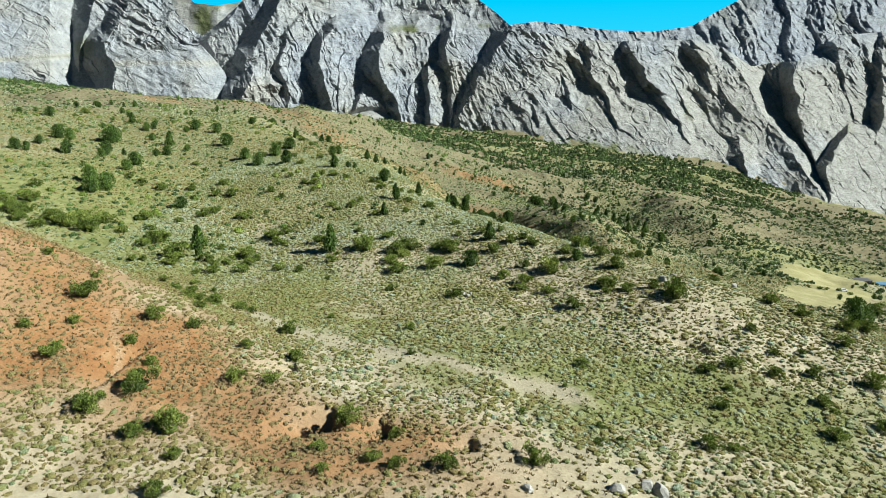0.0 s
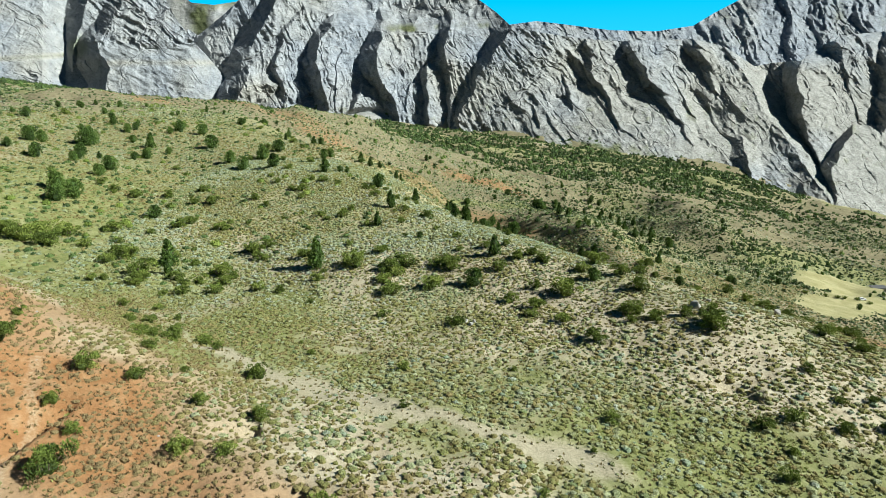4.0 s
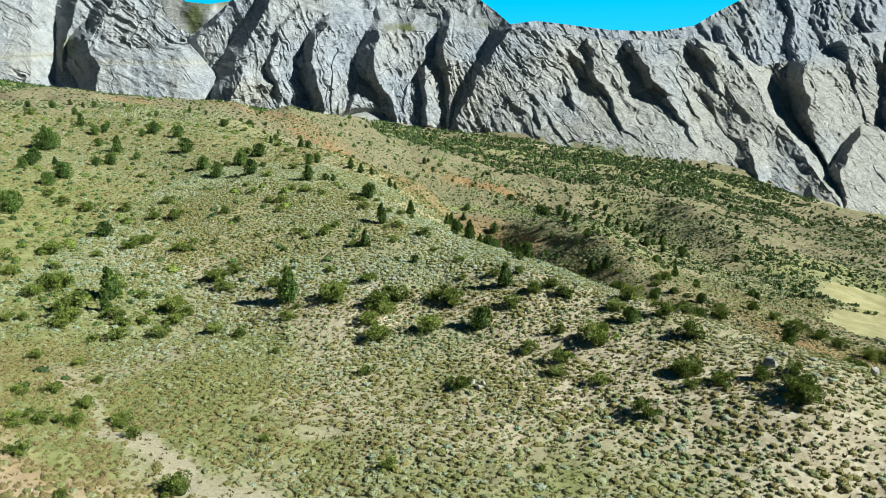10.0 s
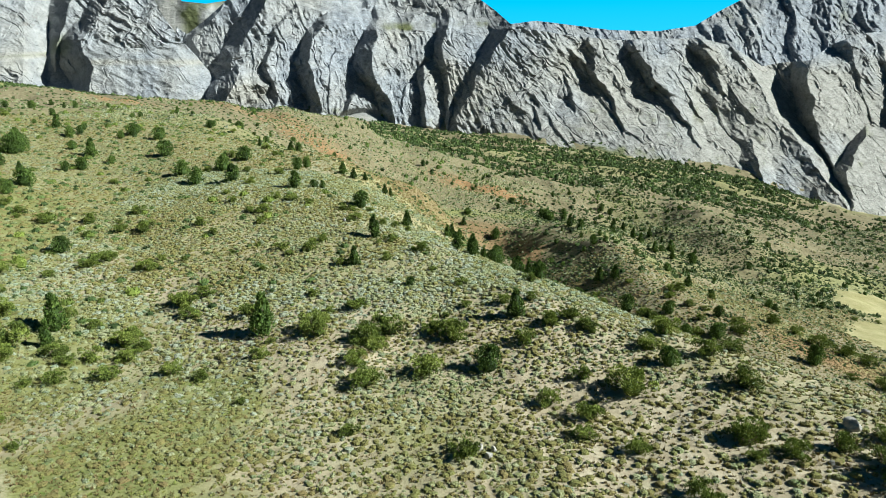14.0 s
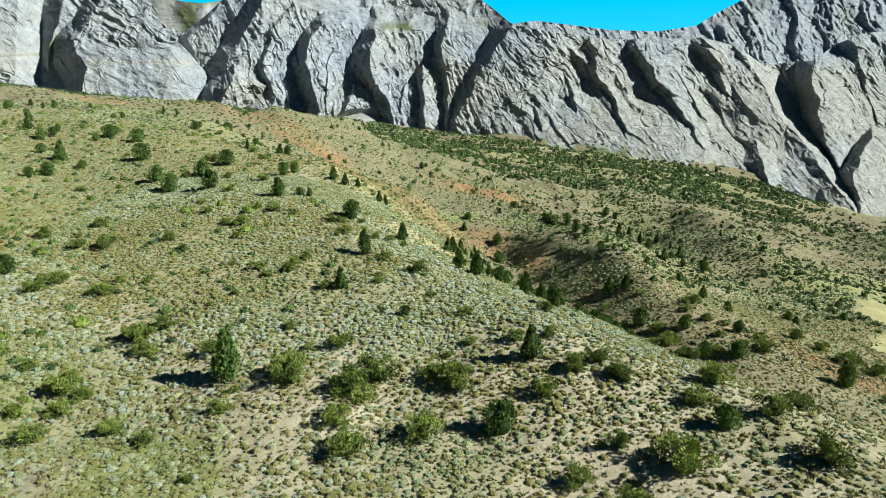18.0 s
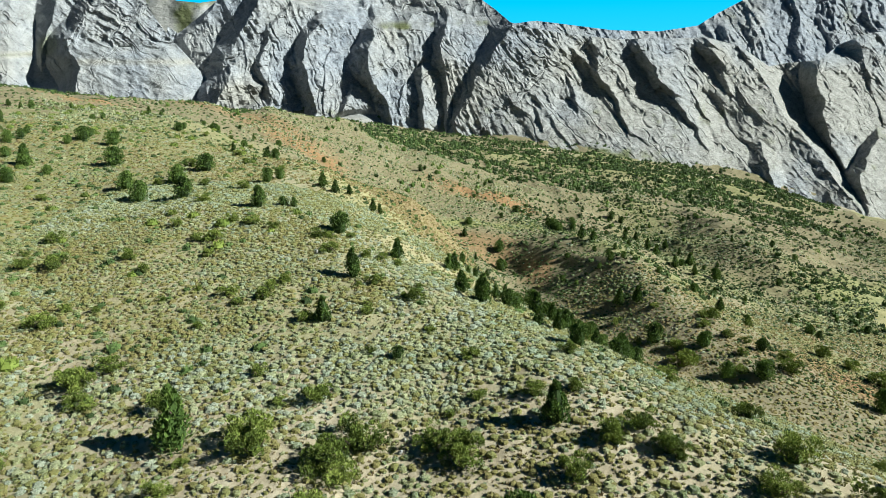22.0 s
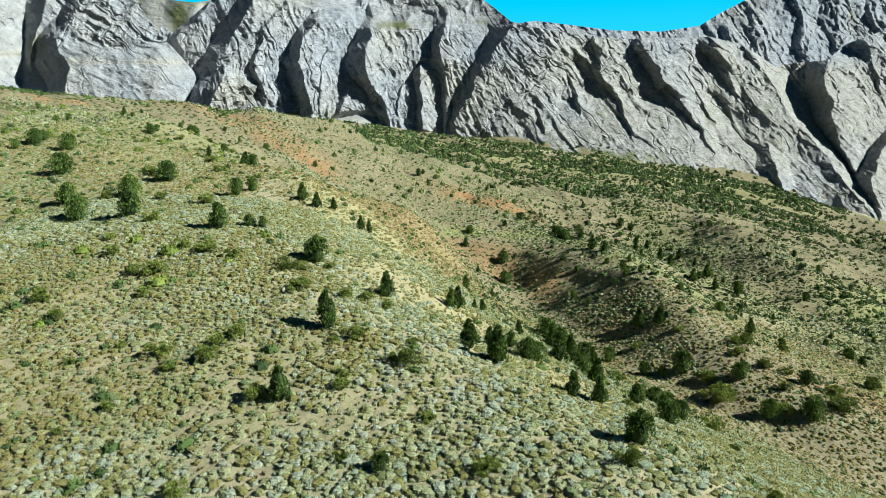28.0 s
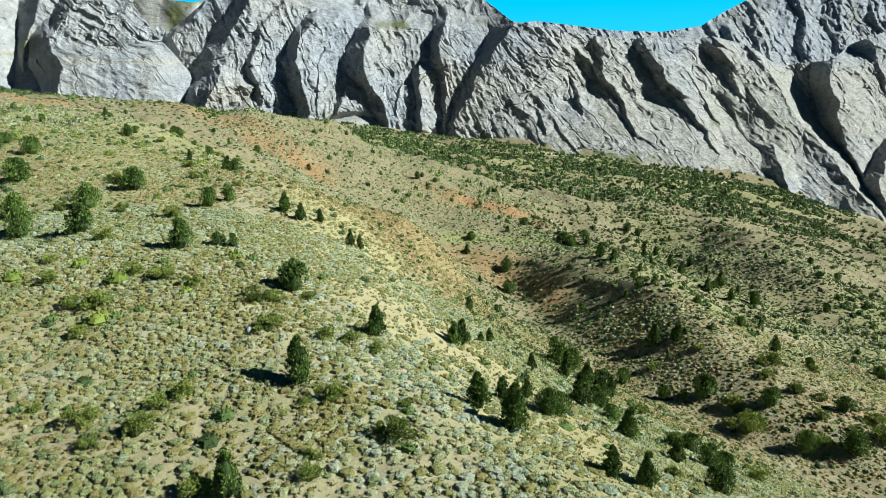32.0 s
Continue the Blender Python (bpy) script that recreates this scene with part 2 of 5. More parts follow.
def cliff_material():
    m, n, l, bsdf = material("limestone_cliff")
    v = coords(n, l)
    beds = coords(n, l, "Object", (0.02, 0.02, 0.05), (0.7, 0.6, 0.2))
    big, mid, fine = grain(n, l, v, 0.012, 6), grain(n, l, v, 0.06, 9, 0.65), grain(n, l, v, 0.35, 6, 0.7)
    layer = grain(n, l, beds, 2.2, 8, 0.65, 0.8)
    c = ramp(n, l, mid, (0.32, (0.17, 0.193, 0.224)), (0.5, (0.255, 0.28, 0.312)), (0.68, (0.34, 0.363, 0.388)))
    warm = maths(n, l, "MULTIPLY", grey(n, l, maths(n, l, "ADD", attribute(n, "warm"), maths(n, l, "MULTIPLY", big, 0.8)), 0.4, 1.2), 0.7)
    c = mix(n, l, warm, c, ramp(n, l, mid, (0.3, (0.235, 0.225, 0.185)), (0.7, (0.38, 0.365, 0.315))))
    c = mix(n, l, maths(n, l, "MULTIPLY", grey(n, l, layer, 0.60, 0.74), 0.5), c, (0.17, 0.13, 0.10))
    c = mix(n, l, grey(n, l, maths(n, l, "ADD", attribute(n, "grass"), maths(n, l, "MULTIPLY", mid, 0.6)), 0.5, 1.0), c, ramp(n, l, fine, (0.4, (0.07, 0.09, 0.032)), (0.6, (0.17, 0.18, 0.09))))
    # Crack lines, then fine specks: shade in the fissures put into the rock colour.
    crack_shade = maths(n, l, "ABSOLUTE", maths(n, l, "SUBTRACT", grain(n, l, beds, 3.4, 6, 0.65, 1.2), 0.5), 0)
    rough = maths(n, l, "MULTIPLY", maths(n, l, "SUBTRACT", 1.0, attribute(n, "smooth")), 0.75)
    c = mix(n, l, rough, c, ramp(n, l, crack_shade, (0.0, (0.3, 0.29, 0.29)), (0.03, (1.0, 1.0, 1.0)), (1.0, (1.0, 1.0, 1.0))), "MULTIPLY")
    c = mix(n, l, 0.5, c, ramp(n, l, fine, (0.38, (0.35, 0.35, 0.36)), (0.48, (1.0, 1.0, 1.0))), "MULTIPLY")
    l.new(c, bsdf.inputs["Base Color"])
    bsdf.inputs["Roughness"].default_value = 0.92
    bsdf.inputs["Specular IOR Level"].default_value = 0.15
    low = bump(n, l, bsdf, layer, 0.7, 4.0)
    bump(n, l, bsdf, fine, 0.6, 1.2, low)
    return m


def backdrop_material():
    """Clear bright sky, paler towards the horizon."""
    m, n, l, bsdf = material("clear_sky")
    n.remove(bsdf)
    tc, parts, e = n.new("ShaderNodeTexCoord"), n.new("ShaderNodeSeparateXYZ"), n.new("ShaderNodeEmission")
    l.new(tc.outputs["Object"], parts.inputs["Vector"])
    l.new(ramp(n, l, grey(n, l, parts.outputs["Z"], 0, 1600), (0.0, (0.06, 0.40, 0.62)), (0.5, (0.012, 0.32, 0.60)), (1.0, (0.01, 0.26, 0.55))), e.inputs["Color"])
    l.new(e.outputs["Emission"], n["Material Output"].inputs["Surface"])
    return m


SOIL, CLIFF = soil_material(), cliff_material()


# ---- ground: one sheet from under the flight to the skyline, and the cliffs that rise from it ----
def patch(x, y, cx, cy, rx, ry, turn=0.0):
    """1 inside an oval patch, falling off to 0 round it."""
    c, s = math.cos(radians(turn)), math.sin(radians(turn))
    u, v = ((x - cx) * c + (y - cy) * s) / rx, (-(x - cx) * s + (y - cy) * c) / ry
    return np.clip(1.6 - 1.1 * np.sqrt(u * u + v * v), 0, 1)


def strip(x, y, width, *points):
    """1 along a line, falling off to 0 at its width."""
    best = np.full(np.shape(x), 1e9)
    for (ax, ay), (bx, by) in zip(points[:-1], points[1:]):
        k = np.clip(((x - ax) * (bx - ax) + (y - ay) * (by - ay)) / ((bx - ax) ** 2 + (by - ay) ** 2), 0, 1)
        best = np.minimum(best, np.hypot(x - ax - k * (bx - ax), y - ay - k * (by - ay)))
    return np.clip(1.3 - best / width, 0, 1)


def redness(x, y):
    x, y = x + 5 * fractal(x, y, 14, 3, 83), y + 5 * fractal(x, y, 14, 3, 84)
    p = [0.5 * strip(x, y, 9, (-58.3, 122.6), (-29.6, 88.7)), 0.22 * patch(x, y, -26, 113.1, 20, 12, -25), (0.75 + 0.35 * fractal(x, y, 18, 2, 94)) * patch(x, y, -60, 80, 40, 22, -15), 0.7 * patch(x, y, -15, 62, 26, 10, -25), 0.6 * patch(x, y, -196, 450, 30, 14),
         0.45 * patch(x, y, -120, 490, 70, 18, -10), 0.45 * patch(x, y, 26, 424, 26, 18, -20), 0.5 * patch(x, y, 50, 392, 7, 24), 0.6 * patch(x, y, 38, 502, 48, 15, -10), 0.6 * patch(x, y, -74, 466, 30, 14, -10),
         0.45 * patch(x, y, -10, 300, 22, 40, 20), 0.6 * patch(x, y, 150, 250, 60, 16, -30), 0.2 * patch(x, y, 10, 133, 44, 16, -20),
         0.25 * patch(x, y, -60, 200, 40, 16), 0.25 * patch(x, y, -35, 178, 30, 14), 0.35 * patch(x, y, -30, 345, 20, 60)]
    return np.maximum.reduce(p)


def grassiness(x, y):
    x, y = x + 6 * fractal(x, y, 16, 3, 85), y + 6 * fractal(x, y, 16, 3, 86)
    p = [(0.45 + 0.3 * fractal(x, y, 15, 2, 100)) * patch(x, y, -30, 112, 60, 24, -25), (0.45 + 0.3 * fractal(x, y, 15, 2, 101)) * patch(x, y, 30, 78, 50, 16, -25), 0.5 * patch(x, y, 235, 380, 60, 60),
         0.4 * patch(x, y, -95, 215, 50, 16, 10), 0.65 * patch(x, y, -112, 178, 42, 40), 0.6 * patch(x, y, -75, 148, 36, 16, -10), 0.25 * strip(x, y, 14, (-10, 200), (20, 155), (60, 108), (110, 60)), 0.3 * strip(x, y, 30, (150, 560), (130, 430), (146, 360), (190, 300)),
         0.33 * strip(x, y, 130, (-250, 820), (0, 780), (200, 760), (330, 800)), 0.6 * patch(x, y, -480, 700, 130, 90), 0.6 * patch(x, y, -330, 480, 80, 60), 0.6 * patch(x, y, 360, 850, 50, 50),
         0.3 * patch(x, y, -95, 300, 130, 110), 0.3 * patch(x, y, -20, 185, 60, 30, -20), 0.5 * strip(x, y, 9, (8, 446), (40, 452), (70, 455)), 0.33 * strip(x, y, 60, (60, 960), (250, 900), (400, 840), (540, 820)), 0.4 * strip(x, y, 16, (75, 450), (110, 330), (150, 240))]
    return np.maximum.reduce(p)


def paleness(x, y):
    x, y = x + 1.6 * fractal(x, y, 5, 2, 81), y + 1.6 * fractal(x, y, 5, 2, 82)
    p = [0.75 * strip(x, y, 3.2, (-34, 100), (-20, 91), (0, 82), (16, 74)), 0.4 * strip(x, y, 1.6, (-41, 78), (-38.5, 71), (-35, 62)), 0.5 * strip(x, y, 2.5, (-52, 122), (-36, 104), (-28, 92)),
         0.7 * patch(x, y, 262, 352, 26, 30), 0.35 * patch(x, y, 235, 385, 45, 50), 0.45 * patch(x, y, -38, 254, 9, 14), 0.3 * strip(x, y, 9, (-37, 264), (-14, 230), (4, 208), (20, 186), (36, 166)),
         0.06 * strip(x, y, 6, (30, 145), (60, 112), (84, 92)), 0.45 * patch(x, y, 12, 57, 14, 6), 0.55 * patch(x, y, -13.3, 104.4, 5, 1.6, -15), 0.2 * patch(x, y, -15, 186, 45, 30), 0.1 * strip(x, y, 6, (-10, 215), (4, 232), (30, 200), (60, 150)),
         0.8 * patch(x, y, -118, 1085, 40, 40), 0.7 * patch(x, y, -20, 1120, 40, 60), 0.6 * patch(x, y, 150, 905, 40, 14), 0.7 * strip(x, y, 26, (300, 870), (400, 840), (520, 830))]
    return np.maximum.reduce(p)


def past_brink(x, y):
    """How far a place lies east of the spur's brink."""
    return x - np.interp(y, (60, 90, 112, 130, 160, 178, 206, 228, 252, 300), (110, 82, 60, 42, 20, 7, -7, -18, -28, -45))


def meadow(x, y):
    """The mown field by the yard in the east."""
    x, y = x + 3 * fractal(x, y, 12, 2, 89), y + 3 * fractal(x, y, 12, 2, 90)
    return np.clip(4 * (np.maximum(strip(x, y, 23, (214, 354), (275, 374)), strip(x, y, 18, (178, 290), (222, 334))) - 0.4), 0, 1)


def brink_grass(x, y):
    """The straw-coloured grassy fall just past the spur's brink."""
    d = past_brink(x, y) + 3 * fractal(x, y, 12, 2, 102)
    return np.clip((d + 3) / 5, 0, 1) * np.clip((27 - d) / 9, 0, 1) * np.clip((y - 150) / 20, 0, 1) * np.clip((300 - y) / 25, 0, 1)


def straw(x, y):
    return np.maximum(meadow(x, y), 0.75 * brink_grass(x, y))


def brownness(x, y):
    """Darker brown earth on the far slopes."""
    far = np.clip((y - 255 + 40 * fractal(x, y, 60, 2, 87)) / 90, 0, 1) * np.clip((x + 90 + 30 * fractal(x, y, 60, 2, 88)) / 70, 0.95, 1)
    far = np.maximum(far, 0.8 * np.clip((past_brink(x, y) - 6 + 6 * fractal(x, y, 20, 2, 98)) / 14, 0, 1))
    return np.maximum(far, np.clip((y - 165 + 30 * fractal(x, y, 30, 3, 93)) / 90, 0, 0.45 + 0.35 * np.clip((-x - 60) / 40, 0, 1)) * np.clip((-x - 20) / 30, 0, 1))


def sheet(name, xyz, columns, keep, mat, smooth=True):
    """A mesh of those cells of a grid of points that keep names."""
    i, j = np.nonzero(keep)
    a = i * columns + j
    quads = np.stack([a, a + 1, a + columns + 1, a + columns], 1)
    used, quads = np.unique(quads, return_inverse=True)
    quads = quads.reshape(-1, 4)
    points = xyz[used]
    me = bpy.data.meshes.new(name)
    me.vertices.add(len(points))
    me.vertices.foreach_set("co", points.astype(np.float32).ravel())
    me.loops.add(quads.size)
    me.loops.foreach_set("vertex_index", quads.astype(np.int32).ravel())
    me.polygons.add(len(quads))
    me.polygons.foreach_set("loop_start", np.arange(0, quads.size, 4, dtype=np.int32))
    me.polygons.foreach_set("use_smooth", np.full(len(quads), smooth))
    for key, field in (("red", redness), ("grass", grassiness), ("pale", paleness), ("brown", brownness), ("straw", straw)):
        a = me.attributes.new(key, "FLOAT", "POINT")
        a.data.foreach_set("value", field(points[:, 0], points[:, 1]).astype(np.float32))
    me.materials.append(mat)
    me.update()
    return new(name, me)


def build_ground():
    turn = np.concatenate([np.linspace(-180, -54, 40)[:-1], np.linspace(-54, -37, 60)[:-1], np.linspace(-37, 37, 640)[:-1], np.linspace(37, 54, 60), np.linspace(54, 180, 40)[1:]])
    reach = np.concatenate([np.linspace(1, 70, 40)[:-1], np.geomspace(70, 900, 380)[:-1], np.linspace(900, 1240, 90)])
    r, a = np.meshgrid(reach, np.radians(turn), indexing="ij")
    x, y = r * np.sin(a), r * np.cos(a) - 30
    xyz = np.stack([x, y, height(x, y)], -1).reshape(-1, 3)
    past = (y - np.interp(x, ROCK_EDGE[:, 0], ROCK_EDGE[:, 1])) > 8
    tagged(sheet("ground", xyz, len(turn), ~(past[:-1, :-1] & past[1:, 1:]), SOIL), "dry hillside of tan and red soil with sparse grass", "hillside", kind="structure")


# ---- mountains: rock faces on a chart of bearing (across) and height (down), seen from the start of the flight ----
def sight(u, v):
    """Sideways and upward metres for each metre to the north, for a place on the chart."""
    p, w = -math.atan(240.4 / 1119.7), math.atan(5.5 / 1119.7)
    x, up = (u - 784) / 1119.7, (441 - v) / 1119.7
    y, z = math.cos(p) - up * math.sin(p), math.sin(p) + up * math.cos(p)
    x, y = x * math.cos(w) + y * math.sin(w), y * math.cos(w) - x * math.sin(w)
    return x / y, z / y


class Face:
    """A rock face: ribs and spurs that stand out of a slope, as metres towards the valley."""

    def __init__(self, bends=9.0, seed=0):
        self.ribs, self.bends, self.seed = [], bends, seed

    def rib(self, west, east, out, *crest):
        """A crest from top to foot on the chart; west, east: how steeply it falls off to either side; out: how far it stands out, from top to foot."""
        self.ribs.append((west * 1.25, east, 1.3 * np.array(out, float), np.array(crest, float)))

    def relief(self, u, v):
        wu = u + self.bends * fractal(u, v, 42, 4, 21 + self.seed, 0.52)
        wv = v + self.bends * fractal(u, v, 42, 4, 22 + self.seed, 0.52)
        best = np.zeros(np.shape(u))
        for west, east, out, crest in self.ribs:
            q = crest[:, 1]
            side = wu - np.interp(wv, q, crest[:, 0])
            stand = np.interp(wv, q[0] + (q[-1] - q[0]) * np.linspace(0, 1, len(out)), out)
            stand = stand - 2.2 * np.maximum(0, q[0] - wv) - 0.7 * np.maximum(0, wv - q[-1])
            best = np.maximum(best, stand - np.where(side < 0, -west * side, east * side))
        return best


def creased(u, v, size, octaves, seed, gain=0.55):
    """Sharp crests with rounded troughs between them, about -1 to 1."""
    return sum(gain**k * (0.8 - 2 * np.abs(ripple(u + 13.7 * k, v - 7.9 * k, size / 2**k, seed + k))) for k in range(octaves))


def broken(u, v, lean, seed):
    """Cracked rock: sharp-edged ribs drawn out along a lean, coarse to fine."""
    c, s = math.cos(radians(lean)), math.sin(radians(lean))
    wu, wv = u + 5 * fractal(u, v, 34, 3, seed + 1), v + 5 * fractal(u, v, 34, 3, seed + 2)
    p, q = wu * c + wv * s, -wu * s + wv * c
    crack = np.maximum(0, 1 - np.abs(fractal(p * 0.3 + 40, q * 0.8, 34, 3, seed + 6)) / 0.05)
    cross = np.maximum(0, 1 - np.abs(fractal(p * 0.9, q * 0.35 + 9, 30, 3, seed + 8)) / 0.045)
    saw = (q + 6 * ripple(u, v, 50, seed + 7)) / 14
    saw = saw - np.floor(saw)
    return 4.0 * creased(p * 0.35, q, 26, 3, seed + 3) + 2.0 * creased(p * 0.7, q, 9, 2, seed + 4) + 0.6 * ripple(u, v, 3.5, seed + 5) - 4.5 * crack - 2.5 * cross + 1.1 * np.clip(0.5 + fractal(u, v, 80, 2, seed + 9), 0, 1) * np.minimum(saw / 0.78, (1 - saw) / 0.22)


def rock_face(name, label, span, step, top, foot, base, relief, hues):
    """The mesh of one face between its top and foot lines on the chart, closed behind its top and sunk at its foot."""
    us = np.arange(span[0], span[1] + step, step)
    rows = int(np.max(foot(us) - top(us)) / step) + 1
    k = np.linspace(0, 1, rows)[:, None]
    u = np.broadcast_to(us, (rows, len(us)))
    v = top(us) + (foot(us) - top(us)) * k
    north = base(u, v) - relief(u, v)
    sx, sz = sight(u, v)
    x, y, z = sx * north, north + 0 * u, 36 + sz * north
    back = [(x[0] * (1 + g / 1100), y[0] + g, z[0] - drop) for g, drop in ((700, 420), (300, 150), (90, 24), (25, 3))]
    x, y, z = (np.vstack([np.stack([b[i] for b in back]), a]) for i, a in enumerate((x, y, z)))
    cols, total = len(us), len(x)
    a = (np.arange(total - 1)[:, None] * cols + np.arange(cols - 1)).ravel()
    quads = np.stack([a, a + cols, a + cols + 1, a + 1], 1)
    me = bpy.data.meshes.new(name)
    me.vertices.add(x.size)
    me.vertices.foreach_set("co", np.stack([x, y, z], -1).astype(np.float32).ravel())
    me.loops.add(quads.size)
    me.loops.foreach_set("vertex_index", quads.astype(np.int32).ravel())
    me.polygons.add(len(quads))
    me.polygons.foreach_set("loop_start", np.arange(0, quads.size, 4, dtype=np.int32))
    me.polygons.foreach_set("use_smooth", np.full(len(quads), False))
    for key, value in zip(("warm", "grass", "smooth"), hues(u, v)):
        value = np.vstack([np.repeat(value[:1], 4, 0), value])
        me.attributes.new(key, "FLOAT", "POINT").data.foreach_set("value", value.astype(np.float32).ravel())
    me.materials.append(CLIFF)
    me.update()
    return tagged(new(name, me), label, "mountain", kind="structure")


def line(*points):
    u, v = zip(*points)
    return lambda x: np.interp(x, u, v)


FOOT = line((-246, 120), (0, 150), (105, 175), (300, 182), (400, 184), (500, 197), (555, 209), (600, 214), (690, 226), (780, 246), (850, 256), (950, 264), (1050, 276), (1180, 292), (1235, 312), (1300, 332), (1400, 357), (1470, 378), (1568, 390), (1700, 420))
FOOT_NORTH = line((-246, 1040), (34, 1050), (270, 1075), (416, 1095), (707, 1125), (806, 1085), (884, 1035), (964, 985), (1103, 948), (1244, 925), (1462, 872), (1586, 855))


def spot(u, v, cu, cv, ru, rv):
    return np.clip(1.5 - 1.2 * np.hypot((u - cu) / ru, (v - cv) / rv), 0, 1)


def build_main_face():
    """The long toothed wall of the cliffs, from the pass in the west to the gorge in the east."""
    face = Face(5.5)
    rib = face.rib
    # the broken massif west of the teeth
    rib(1.6, 0.30, (34, 30, 20), (440, -40), (415, 20), (372, 70), (385, 95))
    rib(1.7, 0.50, (66, 60, 40), (525, -40), (480, 30), (452, 75), (430, 118))
    rib(1.5, 0.5, (48, 50, 34, 20), (545, 20), (505, 60), (492, 110), (510, 160))
    rib(1.1, 1.0, (40, 58, 34), (446, 116), (440, 150), (420, 190))
    rib(1.4, 0.7, (30, 26, 26), (600, -30), (575, 10), (548, 40))
    # the teeth
    rib(1.9, 0.55, (72, 66, 40), (592, 46), (566, 72), (560, 110), (585, 190))
    rib(2.3, 0.5, (56, 54, 40), (607, 92), (596, 115), (597, 185))
    rib(1.7, 0.6, (40, 40, 34), (650, 150), (640, 178), (622, 205))
    rib(2.0, 0.6, (84, 92, 60, 40), (678, 62), (664, 92), (672, 130), (700, 178), (708, 205))
    rib(2.2, 0.7, (50, 46, 30), (728, 150), (722, 185), (716, 210))
    rib(1.9, 0.62, (70, 76, 50), (800, 58), (790, 85), (794, 125), (800, 165))
    rib(2.3, 0.9, (64, 54, 34), (762, 128), (756, 165), (757, 225))
    rib(2.3, 0.7, (44, 40), (820, 110), (808, 160))
    rib(1.6, 0.42, (78, 72, 58, 40), (908, 50), (868, 104), (840, 148), (812, 212))
    # the leaning slabs to the east of them
    rib(1.4, 0.5, (44, 34, 14, 4), (978, 62), (938, 92), (940, 140), (952, 220))
    rib(1.4, 0.5, (28, 18, 4), (985, 75), (1000, 130), (1010, 190))
    rib(1.5, 0.5, (42, 30, 12, 4), (1035, 70), (1050, 120), (1075, 175), (1095, 230))
    rib(1.5, 0.5, (48, 32, 14, 4), (1118, 80), (1142, 135), (1175, 180), (1225, 250))
    rib(1.3, 0.5, (28, 16, 4), (1165, 90), (1190, 150), (1225, 210))
    rib(1.5, 0.45, (48, 32, 12, 4), (1232, 80), (1252, 140), (1290, 200), (1340, 270))
    rib(1.2, 0.8, (20, 34, 20), (1302, 245), (1312, 270), (1325, 310))
    # the great slab over the gorge, the gorge's pyramid and what lies east of it
    rib(0.55, 2.0, (50, 60, 56, 44), (1290, 90), (1345, 185), (1398, 258), (1468, 375))
    rib(2.6, 0.55, (62, 66, 50, 24), (1412, 112), (1404, 150), (1412, 220), (1446, 290))
    rib(2.0, 0.5, (50, 58, 40), (1500, 235), (1462, 300), (1470, 372))
    rib(1.5, 0.5, (56, 44, 20), (1470, 60), (1488, 130), (1512, 200))
    rib(1.5, 0.5, (48, 40, 20), (1560, 70), (1566, 160), (1548, 300))
    rib(2.0, 0.5, (60, 60), (1640, 60), (1630, 330))
    top = line((340, 52), (358, 64), (400, 30), (432, 0), (470, -50), (620, -60), (800, -60), (850, 2), (880, 24), (903, 46), (940, 56), (1000, 66), (1080, 74), (1225, 70), (1280, 84), (1330, 118), (1360, 112), (1412, 108), (1450, 80), (1500, 62), (1640, 50))
    shelf = line((340, -200), (600, -100), (640, 20), (655, 56), (760, 56), (800, 50), (890, 50), (905, 20), (940, -200))

    def base(u, v):
        rise = FOOT(u) - v
        bench = np.clip((shelf(u) - v) / 14, 0, 1)
        east = np.clip((u - 800) / 300, 0, 1)
        hollow = 40 * np.exp(-(((u - 1400 + 0.42 * (FOOT(u) - 60 - v)) / 52) ** 2)) * np.clip((360 - v) / 60, 0, 1)
        return FOOT_NORTH(u) - 6 - 16 * east + 80 * np.clip((490 - u) / 140, 0, 1) + rise * (1.0 + 0.35 * east) + 40 * bench + 26 * np.clip(rise / 120, 0, 1) + hollow

    def relief(u, v):
        east = np.clip((u - 820) / 120, 0, 1)
        calm = 1 - 0.3 * east - 0.35 * east * np.clip((v - 120) / 80, 0, 1)
        calm = calm * (1 - 0.5 * spot(u, v, 620, 20, 60, 40))
        high = np.clip((shelf(u) - v) / 14, 0, 1)
        rough = broken(u, v, 70, 40) * (1 - east) + broken(u, v, 50, 60) * east
        lean = (0.64 * v - 0.77 * u + 16 * fractal(u, v, 70, 3, 92)) / 44
        lean = lean - np.floor(lean)
        rough = rough * (1 + 0.6 * east) + 17 * east * np.clip(0.45 + fractal(u, v, 90, 2, 93), 0, 1) * np.minimum(lean / 0.8, (1 - lean) / 0.2)
        ridges = 26 * high * (0.6 - np.abs(fractal(u + 0.4 * v, v, 60, 4, 91)))
        cones = 40 * np.maximum(spot(u, v, 652, 226, 46, 30), 0.8 * spot(u, v, 752, 246, 40, 22)) + 10 * spot(u, v, 1260, 322, 60, 26) + 8 * spot(u, v, 1350, 350, 60, 20)
        return face.relief(u, v) * (1 - np.clip(cones / 14, 0, 1)) + rough * calm * (1 - np.clip(cones / 9, 0, 0.85)) + ridges + cones

    def hues(u, v):
        cones = np.maximum.reduce([spot(u, v, 652, 226, 50, 34), spot(u, v, 752, 246, 48, 24)])
        warm = 0.25 + 0.35 * fractal(u, v, 90, 3, 95) + 0.6 * np.clip((u - 800) / 200, 0, 1) * np.clip((v - 70) / 90, 0, 1) + 0.5 * spot(u, v, 470, 165, 60, 30) + 0.35 * spot(u, v, 790, 130, 40, 50)
